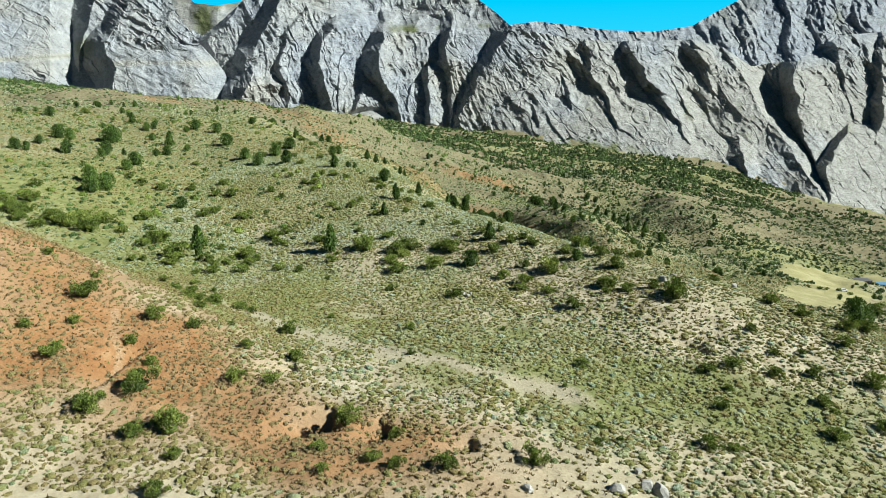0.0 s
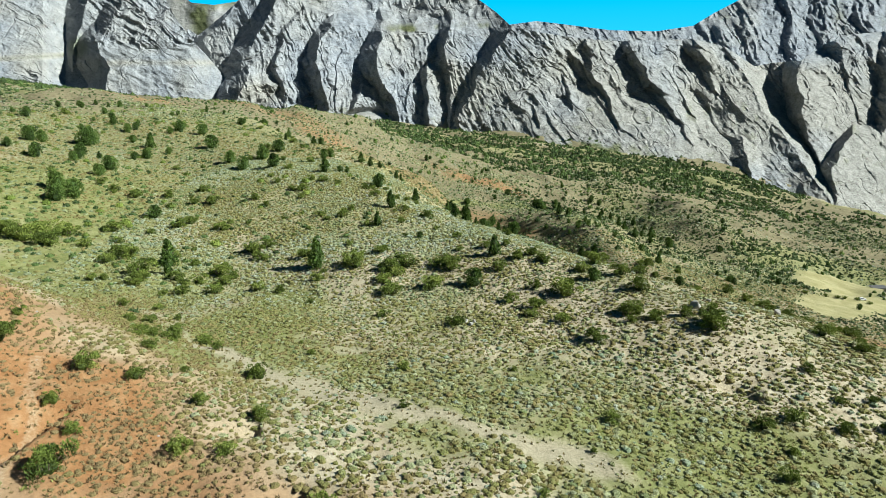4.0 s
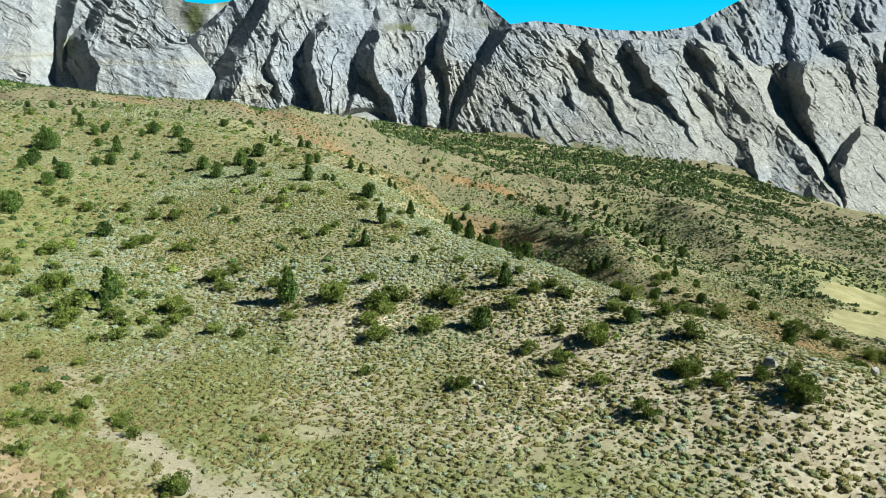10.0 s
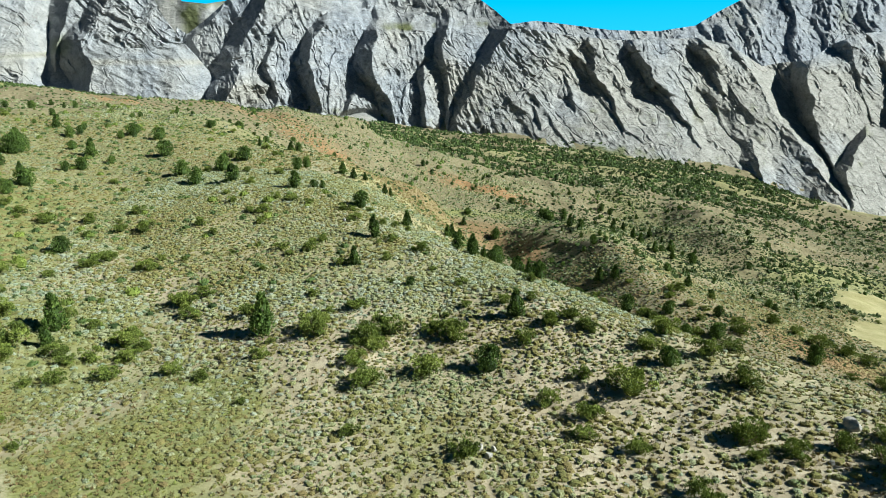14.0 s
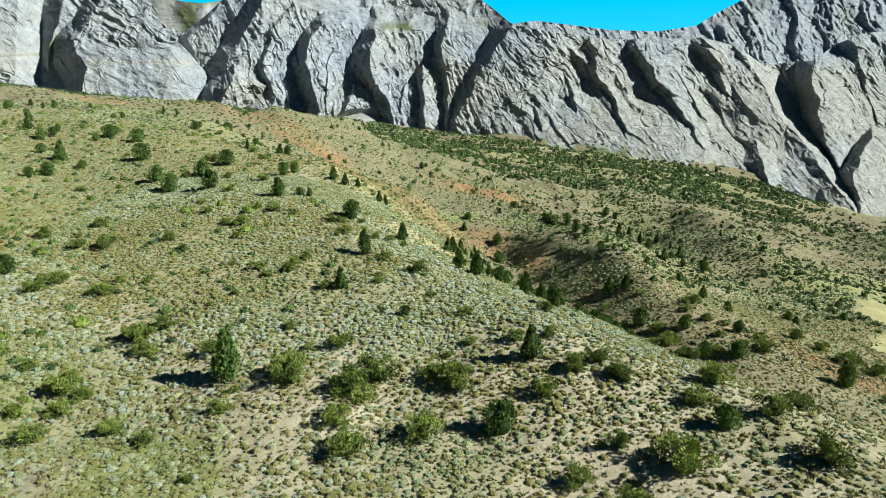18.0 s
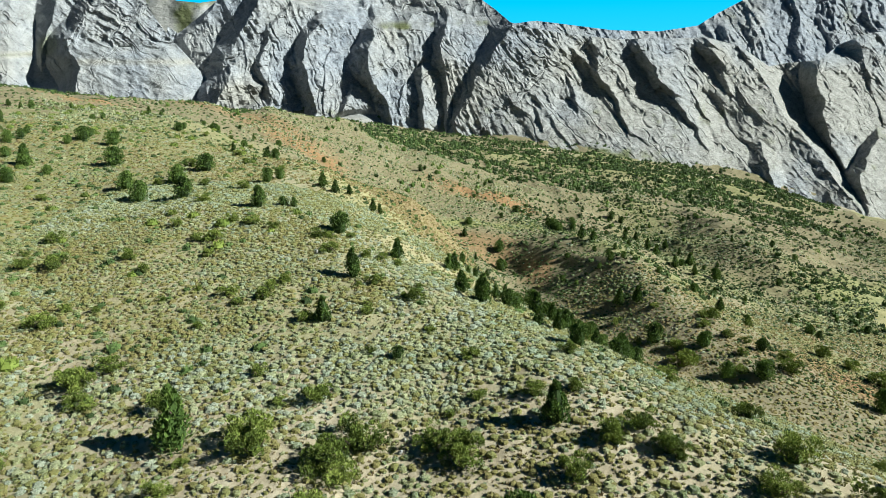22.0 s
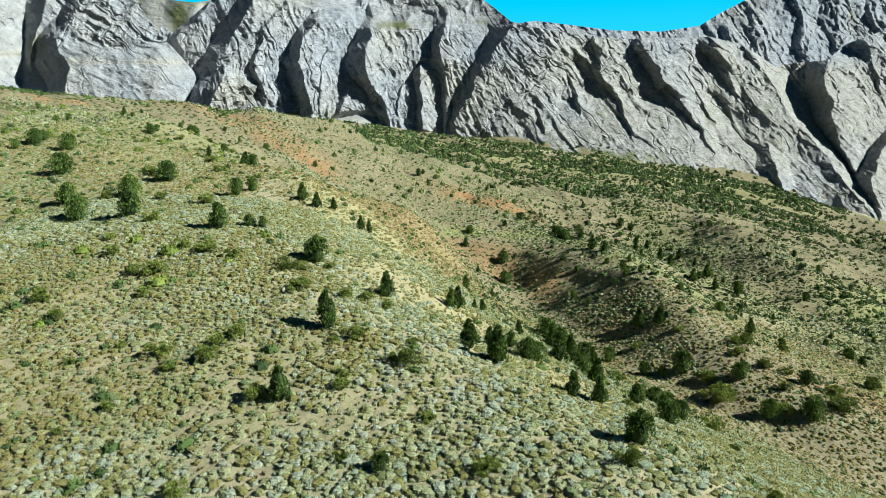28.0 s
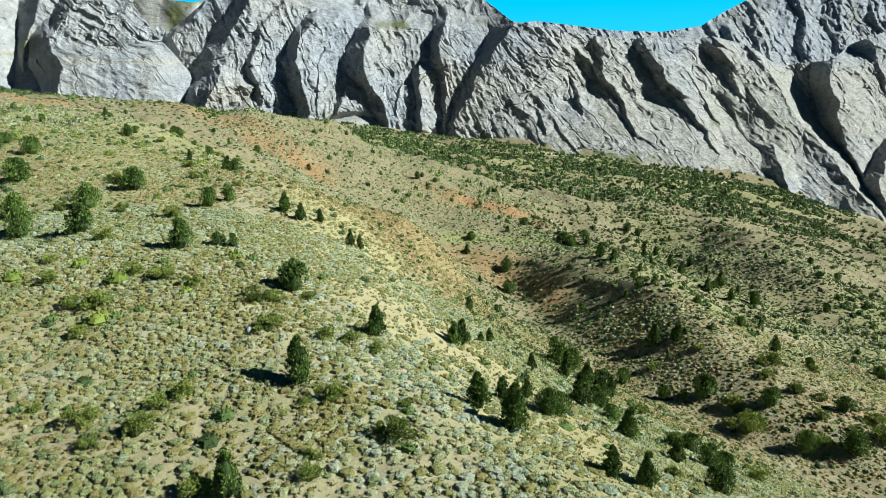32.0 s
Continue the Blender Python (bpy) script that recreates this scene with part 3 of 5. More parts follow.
        warm = np.maximum(warm, cones) - 0.7 * spot(u, v, 1290, 320, 80, 30) - 0.6 * spot(u, v, 1390, 345, 60, 22)
        grass = (0.5 + 0.5 * fractal(u, v, 26, 3, 96)) * np.clip((shelf(u) - v + 6) / 8, 0, 1) * np.clip((v - shelf(u) + 18) / 12, 0, 1) * np.clip((u - 640) / 30, 0, 1) * np.clip((905 - u) / 20, 0, 1)
        grass = np.maximum(grass, 0.7 * spot(u, v, 1010, 268, 130, 20) + 0.3 * fractal(u, v, 16, 3, 97) * (v > 180))
        return np.clip(warm, 0, 1), np.clip(grass, 0, 1), np.clip(cones + spot(u, v, 1280, 325, 90, 24), 0, 1)

    rock_face("mountain_1", "long grey limestone wall of sharp ribs, shaded clefts and leaning slabs", (340, 1640), 1.45, top, lambda u: FOOT(u) + 40, base, relief, hues)


def build_dome():
    """The pale domed mountain and the slab west of it, split by a shaded ravine."""
    face = Face(5.0, 5)
    rib = face.rib
    rib(1.5, 0.10, (70, 86, 90, 60), (262, -60), (225, 15), (188, 72), (200, 128))
    rib(1.6, 0.5, (60, 48, 26), (175, -30), (150, 40), (140, 80))
    rib(1.4, 0.5, (40, 30, 20), (170, 78), (165, 110), (180, 140))
    rib(1.5, 0.4, (24, 20), (265, 30), (245, 80))
    top = line((-80, -60), (285, -60), (300, -4), (320, 34), (350, 74), (375, 100), (398, 128), (408, 160))

    def base(u, v):
        rise = FOOT(u) - v
        edge = 50 * np.clip((u - 330) / 75, 0, 1) ** 2
        slab = -45 * np.clip((128 - u) / 40, 0, 1)
        return FOOT_NORTH(u) + 40 + rise * 1.05 + edge + slab

    def relief(u, v):
        upper = np.clip((92 - v) / 25, 0, 1) * np.clip((u - 150) / 40, 0, 1)
        west = np.clip((130 - u) / 20, 0, 1)
        rough = 0.28 + 1.2 * upper + 0.7 * spot(u, v, 80, 135, 50, 22) + 0.4 * west * np.clip((90 - v) / 30, 0, 1)
        return face.relief(u, v) + broken(u, v, 30, 80) * rough + 8 * west * ripple(u, v, 60, 14)

    def hues(u, v):
        band = np.clip(1 - np.abs(v - 106 + 0.06 * u) / 7, 0, 1) * (u < 125) + 0.5 * np.clip(1 - np.abs(v - 112) / 8, 0, 1) * (u > 200)
        warm = 0.35 + 0.3 * fractal(u, v, 70, 3, 99) + band + 0.8 * spot(u, v, 150, 125, 40, 26)
        return np.clip(warm, 0, 1), np.clip(0.35 * band + 0.5 * spot(u, v, 150, 85, 26, 26), 0, 1), np.clip(0.75 - np.clip((92 - v) / 25, 0, 1) * (u > 150), 0, 1)

    rock_face("mountain_2", "pale domed limestone mountain with ledges above a smooth apron", (-80, 408), 1.45, top, lambda u: FOOT(u) + 40, base, relief, hues)


def build_pass():
    """The smooth tan slope that closes the pass between the dome and the wall."""
    top = line((230, -30), (320, -14), (345, 6), (385, 10), (425, 4), (450, -20), (480, -50))

    def relief(u, v):
        return 10 * fractal(u, v, 50, 4, 15) - 0.5 * np.abs(u - 385)

    def hues(u, v):
        return np.clip(0.8 + 0.3 * fractal(u, v, 30, 3, 16), 0, 1), np.clip(0.25 + 0.5 * fractal(u, v, 40, 3, 17), 0, 1), np.full(np.shape(u), 1.0)

    rock_face("mountain_3", "smooth tan scree slope below the pass", (230, 480), 2.0, top, lambda u: 150 + 0 * u, lambda u, v: 1560 + 1.5 * (150 - v), relief, hues)


def build_far():
    """The higher range far behind the eastern cliffs."""
    face = Face(14.0, 9)
    for k, x in enumerate((930, 990, 1050, 1120, 1180, 1245, 1300, 1365, 1430, 1500, 1570, 1640)):
        face.rib(1.3, 0.6, (60, 60), (x + 12 * (k % 3), -60), (x + 40 + 9 * (k % 2), 130))
    top = line((820, 60), (905, 44), (950, 38), (985, 42), (1080, 54), (1160, 56), (1226, 46), (1262, 24), (1316, -4), (1380, -50), (1700, -60))

    def relief(u, v):
        return face.relief(u, v) * np.clip((v - top(u)) / 40, 0.1, 1) + 2.0 * broken(u, v, 60, 30)

    def hues(u, v):
        return np.clip(0.1 + 0.3 * fractal(u, v, 60, 3, 19), 0, 1), np.clip(0.3 * fractal(u, v, 40, 3, 20), 0, 1), np.zeros(np.shape(u))

    rock_face("mountain_4", "high bluish grey limestone range far behind the cliffs", (820, 1660), 2.0, top, lambda u: 190 + 0 * u, lambda u, v: 1750 + 2.0 * (190 - v), relief, hues)


def build_backdrop():
    """The sky far behind the mountains."""
    bm = bmesh.new()
    rim = [(4400 * math.sin(a), 4400 * math.cos(a)) for a in np.radians(np.linspace(-46, 46, 33))]
    low, high = [bm.verts.new((x, y, -300)) for x, y in rim], [bm.verts.new((x, y, 1500)) for x, y in rim]
    for a, b, c, d in zip(low[:-1], low[1:], high[1:], high[:-1]):
        bm.faces.new((a, b, c, d))
    me = bpy.data.meshes.new("backdrop")
    bm.to_mesh(me)
    me.materials.append(backdrop_material())
    tagged(new("backdrop", me), "clear bright blue sky behind the mountains", "sky", kind="structure")


build_ground()
build_main_face()
build_dome()
build_pass()
build_far()
build_backdrop()


# ---- plants ----
def leaf_material(name, stops, glow=0.13, rough=0.75, relief_size=0.0, gap_shade=0.0):
    """Foliage: colour by the plant's own tone and a fine grain; light passes partly through."""
    m, n, l, bsdf = material(name)
    v = coords(n, l)
    tone = maths(n, l, "ADD", attribute(n, "tone"), maths(n, l, "MULTIPLY", maths(n, l, "SUBTRACT", grain(n, l, v, 5.0, 4, 0.7), 0.5), 0.5))
    info = n.new("ShaderNodeObjectInfo")
    tone = maths(n, l, "ADD", tone, maths(n, l, "MULTIPLY", maths(n, l, "SUBTRACT", info.outputs["Random"], 0.5), 0.35))
    c = ramp(n, l, tone, *stops)
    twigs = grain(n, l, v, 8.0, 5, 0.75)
    # Shade in the gaps between twigs, put into the leaf colour as dark flecks.
    if gap_shade:
        c = mix(n, l, gap_shade, c, ramp(n, l, twigs, (0.36, (0.16, 0.155, 0.12)), (0.5, (1.0, 1.0, 1.0))), "MULTIPLY")
    l.new(c, bsdf.inputs["Base Color"])
    bsdf.inputs["Roughness"].default_value, bsdf.inputs["Specular IOR Level"].default_value = rough, 0.2
    thin, both = n.new("ShaderNodeBsdfTranslucent"), n.new("ShaderNodeMixShader")
    if relief_size:
        bump(n, l, bsdf, twigs, 1.0, relief_size)
    l.new(c, thin.inputs["Color"])
    both.inputs["Fac"].default_value = glow
    l.new(bsdf.outputs["BSDF"], both.inputs[1])
    l.new(thin.outputs["BSDF"], both.inputs[2])
    l.new(both.outputs["Shader"], n["Material Output"].inputs["Surface"])
    return m


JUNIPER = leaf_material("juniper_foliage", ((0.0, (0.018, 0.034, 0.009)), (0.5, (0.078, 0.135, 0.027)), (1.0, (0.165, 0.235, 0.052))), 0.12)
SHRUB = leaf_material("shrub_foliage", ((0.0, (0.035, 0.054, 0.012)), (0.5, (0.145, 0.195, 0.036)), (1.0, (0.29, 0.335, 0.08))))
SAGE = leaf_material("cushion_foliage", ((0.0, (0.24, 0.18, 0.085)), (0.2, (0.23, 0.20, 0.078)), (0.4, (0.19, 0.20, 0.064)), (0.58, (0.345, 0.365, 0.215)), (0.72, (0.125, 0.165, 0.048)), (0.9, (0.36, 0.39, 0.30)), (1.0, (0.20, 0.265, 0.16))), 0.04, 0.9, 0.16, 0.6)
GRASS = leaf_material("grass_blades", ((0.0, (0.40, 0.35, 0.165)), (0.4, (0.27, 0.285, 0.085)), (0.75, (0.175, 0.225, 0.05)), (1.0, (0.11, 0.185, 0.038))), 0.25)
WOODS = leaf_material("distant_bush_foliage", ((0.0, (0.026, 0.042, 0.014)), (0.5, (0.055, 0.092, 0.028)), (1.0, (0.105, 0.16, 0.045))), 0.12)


def bark_material():
    m, n, l, bsdf = material("juniper_bark")
    v = coords(n, l, "Object", (6, 6, 1.2))
    g = grain(n, l, v, 4, 8, 0.7)
    l.new(ramp(n, l, g, (0.3, (0.08, 0.055, 0.04)), (0.7, (0.26, 0.20, 0.15))), bsdf.inputs["Base Color"])
    bsdf.inputs["Roughness"].default_value = 0.9
    bump(n, l, bsdf, g, 0.7, 0.05)
    return m


BARK = bark_material()
rng = np.random.default_rng(7)


def raw_mesh(name, verts, tris, mat, tone=None, smooth=False):
    me = bpy.data.meshes.new(name)
    verts, tris = np.asarray(verts, np.float32), np.asarray(tris, np.int32)
    me.vertices.add(len(verts))
    me.vertices.foreach_set("co", verts.ravel())
    me.loops.add(tris.size)
    me.loops.foreach_set("vertex_index", tris.ravel())
    me.polygons.add(len(tris))
    me.polygons.foreach_set("loop_start", np.arange(0, tris.size, 3, dtype=np.int32))
    me.polygons.foreach_set("use_smooth", np.full(len(tris), smooth))
    if tone is not None:
        me.attributes.new("tone", "FLOAT", "POINT").data.foreach_set("value", np.asarray(tone, np.float32))
    me.materials.append(mat)
    me.update()
    return me


def sprigs(centres, outward, size, flat=0.5, blade=0.0):
    """Small pointed triangles at the centres, roughly facing outward; blade: how far they are drawn out upward and outward."""
    k = len(centres)
    n = outward + rng.normal(0, flat, (k, 3))
    n /= np.linalg.norm(n, axis=1, keepdims=True) + 1e-9
    a = np.cross(n, rng.normal(0, 1, (k, 3)))
    if blade:
        a = outward * 0.7 + np.array([0, 0, 0.8]) + rng.normal(0, 0.35, (k, 3))
    a /= np.linalg.norm(a, axis=1, keepdims=True) + 1e-9
    b = np.cross(n, a)
    b /= np.linalg.norm(b, axis=1, keepdims=True) + 1e-9
    s = (np.asarray(size) * rng.uniform(0.7, 1.3, k))[:, None]
    tip, half = s * (1 + blade), s * 0.75 / (1 + 0.5 * blade)
    v = np.stack([centres + tip * a, centres - 0.55 * s * a + half * b, centres - 0.55 * s * a - half * b], 1).reshape(-1, 3)
    return v, np.arange(3 * k).reshape(-1, 3)


def lathe(profile, sides, wobble=0.0):
    """A closed body of rings (radius, height), a little uneven."""
    v, f = [], []
    for r, z in profile:
        for q in range(sides):
            a = 2 * math.pi * q / sides
            k = r * (1 + wobble * rng.uniform(-1, 1))
            v.append((k * math.cos(a), k * math.sin(a), z * (1 + 0.3 * wobble * rng.uniform(-1, 1))))
    for i in range(len(profile) - 1):
        for q in range(sides):
            a, b = i * sides + q, i * sides + (q + 1) % sides
            f += [(a, b, b + sides), (a, b + sides, a + sides)]
    return np.array(v), np.array(f)


def crown(kind):
    """A crown one metre high of many sprigs on uneven lobes round a core toned dark as inner shade: vertices,
    triangles, tones.
    """
    if kind == "shrub":
        lobes = [(rng.uniform(0.05, 0.62) * np.array([math.cos(a), math.sin(a)]), rng.uniform(0.1, 0.74), rng.uniform(0.14, 0.27)) for a in rng.uniform(0, 6.28, 19)]
        each, size, tall = 130, 0.038, 1.05
        core = [(0.12, -0.04), (0.25, 0.2), (0.2, 0.34), (0.05, 0.45)]
    else:
        lobes, top = [], 0.93 if kind == "pointed" else 0.86
        width = rng.uniform(0.25, 0.31) if kind == "pointed" else rng.uniform(0.34, 0.44)
        for k in np.linspace(0.1, top, 26):
            p = width * ((1 - k) ** 0.75 * 1.15 + 0.05 if kind == "pointed" else math.sqrt(max(0.03, 1 - (2.0 * k - 0.72) ** 2 if k > 0.36 else 0.75 + 0.7 * k)))
            a = rng.uniform(0, 6.28)
            out = 0.62 * p * rng.uniform(0.75, 1.15)
            lobes.append((out * np.array([math.cos(a), math.sin(a)]), k, max(0.06, 0.52 * p)))
        each, size, tall = 84, 0.036, 1.35
        core = [(width * 0.4, 0.05), (width * 0.6, 0.22), (width * 0.52, 0.45), (width * 0.3, 0.7), (0.02, 0.86)]
    verts, tris, tones, base = [], [], [], 0
    for xy, z, r in lobes:
        n = rng.normal(0, 1, (each, 3))
        n /= np.linalg.norm(n, axis=1, keepdims=True)
        n[:, 2] = np.where(n[:, 2] < -0.5, -n[:, 2], n[:, 2])
        c = np.array([*xy, z]) + n * r * np.array([1, 1, tall]) * rng.uniform(0.8, 1.08, (each, 1))
        c[:, 2] = np.maximum(c[:, 2], 0.02)
        v, f = sprigs(c, n, np.full(each, size), 0.5, 0.5 if kind == "shrub" else 0.4)
        verts.append(v), tris.append(f + base), tones.append(np.repeat(rng.uniform(0.25, 0.75) + rng.uniform(-0.18, 0.18, each), 3))
        base += len(v)
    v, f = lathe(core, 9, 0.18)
    # Filler core; its low tone paints the shade deep inside the crown.
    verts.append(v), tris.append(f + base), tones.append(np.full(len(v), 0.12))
    return np.concatenate(verts), np.concatenate(tris), np.concatenate(tones)


def limb(a, b, r0, r1, sides=6):
    a, b = np.array(a, float), np.array(b, float)
    d = (b - a) / np.linalg.norm(b - a)
    u = np.cross(d, (0.3, 1, 0.2))
    u /= np.linalg.norm(u)
    w = np.cross(d, u)
    ring = [math.cos(q) * u + math.sin(q) * w for q in np.linspace(0, 2 * math.pi, sides, endpoint=False)]
    v = [a + r0 * q for q in ring] + [b + r1 * q for q in ring]
    f = []
    for q in range(sides):
        p = (q + 1) % sides
        f += [(q, p, sides + p), (q, sides + p, sides + q)]
    return v, f


def wood(kind):
    """The tapered trunk with its limbs, or the stems of a shrub."""
    v, f = [], []
    if kind == "shrub":
        parts = [((0, 0, -0.1), (0.4 * math.cos(a), 0.4 * math.sin(a), 0.5), 0.025, 0.01) for a in rng.uniform(0, 6.28, 7)]
    else:
        parts = [((0, 0, -0.08), (0.01, 0.01, 0.4), 0.045, 0.03), ((0.01, 0.01, 0.4), (0, 0, 0.85), 0.03, 0.008)]
        parts += [((0.005, 0.005, z), (0.22 * math.cos(a), 0.22 * math.sin(a), z + 0.16), 0.018, 0.006) for z, a in zip(np.linspace(0.08, 0.55, 7), rng.uniform(0, 6.28, 7))]
    for a, b, r0, r1 in parts:
        p, q = limb(a, b, r0, r1)
        q = np.array(q) + len(v)
        v += p
        f += q.tolist()
    return np.array(v), np.array(f)


KINDS = {"pointed": (4, "juniper_tree", "tree", JUNIPER, "dark green pointed juniper tree"),
         "rounded": (5, "juniper_tree", "tree", JUNIPER, "dark green rounded juniper tree"),
         "shrub": (7, "shrub", "shrub", SHRUB, "loose olive-green leafy shrub")}
PROTOTYPES = {}
for kind, (count, name, category, leaf, words) in KINDS.items():
    for _ in range(count):
        root = new(name)
        root.empty_display_size = 0.2
        tagged(root, words, category)
        a = new("trunk" if kind != "shrub" else "woody_base", raw_mesh("wood", *wood(kind), BARK))
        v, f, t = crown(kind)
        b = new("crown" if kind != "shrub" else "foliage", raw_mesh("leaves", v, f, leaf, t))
        a.parent = b.parent = root
        PROTOTYPES.setdefault(kind, []).append(root)
USED = set()
PLANTS = []


def plant(kind, x, y, tall, words, group, wide=1.0):
    """Sets one tree or shrub of that height on the ground."""
    k = int(rng.integers(len(PROTOTYPES[kind])))
    root = PROTOTYPES[kind][k]
    w = tall * wide * rng.uniform(0.88, 1.14)
    m = Matrix.LocRotScale((x, y, float(height(x, y)) - 0.03 * tall), Euler((rng.uniform(-0.05, 0.05), rng.uniform(-0.05, 0.05), rng.uniform(0, 6.28))), (w, w, tall))
    if (kind, k) in USED:
        root = copy_thing(root, m @ Matrix.Diagonal((*(1 / k for k in root.scale), 1)))
    else:
        USED.add((kind, k))
        root.matrix_basis = m
    PLANTS.append((x, y, tall))
    return tagged(root, words, KINDS[kind][2], group)


def stand(kind, place, spots):
    for x, y, tall in spots:
        size = "tall" if tall > 4.2 else "small" if tall < 1.9 else "middle-sized"
        low = kind == "shrub"
        plant(kind, x, y, tall * (0.78 if low else 1.0), f"{size} {KINDS[kind][4]} on the {place}", f"{KINDS[kind][2]}s on the {place}", 1.15 if low else 1.0)



# ---- trees and shrubs that stand out, place by place: east, north, height ----
stand("shrub", "eastern brink", [(125.7, 282.8, 5.5), (135.1, 266, 6.6), (141.5, 262.3, 6.7), (151.6, 249, 6.7), (158, 247.3, 6.6), (66.9, 98.4, 3), (70.2, 99, 2.8), (145.5, 256.9, 5.6), (61.7, 102.6, 2.6), (203.9, 280.9, 7.5), (132.1, 277.8, 5), (58, 106.9, 2.4)])
stand("pointed", "western slope", [(-56.2, 143.5, 4.1)])
stand("rounded", "western slope", [(-142.7, 241.3, 5.8), (-140.8, 245.3, 4.8), (-132.1, 257.4, 7.1), (-138.5, 209.6, 4.2), (-136, 211.2, 3.5), (-140.8, 226, 3.5), (-126.4, 217.6, 5.2), (-116.6, 220.6, 3.3), (-101.5, 206.7, 3.9), (-103.3, 187.5, 5.6), (-99.1, 179.8, 4.8), (-97.2, 184.9, 5.5)])
stand("shrub", "western slope", [(-105.1, 162.1, 4.4), (-96.6, 154.5, 3.8), (-89.2, 155.7, 6.1), (-90.8, 152.5, 5), (-94.9, 148.2, 3.3), (-103.4, 151.6, 4.5), (-101.9, 154.4, 3.8), (-85.4, 152.4, 4.6), (-86.4, 161.2, 4.5), (-70, 151.3, 3.8), (-70.4, 147.7, 3.1), (-59, 137.4, 3.2), (-107.7, 156.8, 3.6), (-94.1, 153.6, 4.4), (-100.3, 148.6, 4.1), (-50.9, 139.2, 2.3), (-44.2, 142.4, 2.9)])
stand("pointed", "western hillside", [(-110.4, 262.7, 6.2), (-115.7, 234.6, 2.8)])
stand("rounded", "western hillside", [(-132.4, 261.6, 7.4), (-103.1, 216.2, 5.1), (-122.2, 235.8, 4.5), (-104.5, 245.8, 4.1), (-107.4, 241.8, 3.3), (-101.2, 256.6, 3), (-112.5, 296.5, 5), (-129.1, 292.1, 3.1), (-119.8, 229.6, 4), (-73.9, 179.5, 3.6)])
stand("shrub", "western hillside", [(-173.6, 318.7, 4.2), (-89.9, 234.4, 2.3), (-97.5, 199.8, 3), (-92.5, 196.8, 2.6), (-85.5, 194.4, 3.4), (-76.8, 196.9, 3.4), (-69.4, 203.6, 3.1), (-63.6, 193.1, 3.5), (-63.7, 177.2, 3.2), (-65.5, 173.9, 2.9), (-54.6, 174, 3.1), (-79.4, 168.4, 3.5), (-54.3, 178.8, 1.8), (-47.9, 191.1, 2.2)])
stand("shrub", "red hill", [(-44.2, 67.9, 2.4), (-37, 61, 3.1), (-30.9, 58, 2.3), (-27.7, 59.4, 3.6), (-33.5, 65.5, 3.6), (-25.5, 54.8, 1.6), (-24.7, 49.3, 2), (-24.5, 70.5, 2.3), (-25.4, 78.6, 1.8), (-22.4, 90.3, 2.8), (-46.3, 79.5, 3), (-37.8, 79.5, 2.6), (-32.8, 80.6, 1.9), (-38, 74.3, 1.8), (-44.8, 73.8, 1.5), (-48.7, 70.9, 1.5), (-11.2, 54.1, 1.2), (-10.2, 63.1, 2.8), (-12.2, 58.1, 1.4), (-4.7, 60.8, 1.6), (-6.6, 56.5, 1.5), (-4.3, 55.4, 1.7), (0.6, 55.1, 2.2), (9.5, 57.2, 2.5), (-39.2, 106.1, 2), (-20.3, 71.1, 1.7), (-56, 124.5, 2.1), (-54.1, 85.5, 1.5), (-47.6, 85, 1.5)])
stand("shrub", "grassy hollow", [(20, 83.7, 1.7), (36.1, 74.3, 2), (41.8, 84.8, 2.2), (37.5, 83.2, 1.8), (47.4, 83.8, 2), (53.4, 84.3, 2.1), (49.9, 76.2, 2.2), (47.4, 68.9, 2.3), (30.6, 64.7, 2), (33.1, 64.5, 1.4), (18.6, 66.8, 1.2), (17.3, 62.7, 1.1), (20.2, 64.4, 1), (50.3, 74.5, 1.2), (16.3, 76.9, 0.8), (9.6, 68.2, 1), (50.2, 89.3, 1.4), (54.7, 89.7, 1.4), (54.9, 71.6, 2.1), (63.2, 93, 2.5), (60.7, 81.7, 3.1)])
stand("pointed", "spur foot", [(-25.8, 147.2, 6.4), (-58.1, 149.1, 6.1)])
stand("shrub", "spur foot", [(-68, 151.8, 4.2), (-60.8, 141.2, 5), (-59, 135.9, 2.6), (-53.3, 141.2, 3.1), (-48.6, 141.2, 3), (-46.4, 146.7, 4.3), (-53.8, 152, 2.2), (-43.2, 146.3, 2.4), (-44, 136.3, 3), (-49.4, 134, 2.7), (-36, 137.8, 2.8), (-30.6, 134.9, 2.3), (-44.4, 161.4, 3), (-41.1, 156.9, 2.2), (-18.1, 146, 4.3), (-7.2, 145.3, 3.9), (-8.7, 140.7, 3.2), (-10.5, 136.1, 2.7), (-8.9, 131.5, 3.5), (-24.4, 139.6, 2.2), (-24.1, 143.8, 1.3), (-1.4, 133.9, 3.8), (-0.3, 145.2, 2.9), (-9.7, 120.5, 1.9), (-23.3, 127.2, 1.3), (-63.4, 148.5, 1.6), (-48.8, 121.9, 1.7), (-42.7, 115.8, 1.4), (-33.7, 102.7, 1.4)])
stand("pointed", "spur nose", [(11.7, 146.1, 4.4)])
stand("rounded", "spur nose", [(6.7, 133.8, 3.8), (29.1, 131.1, 2.7), (119.9, 244.4, 7.2)])
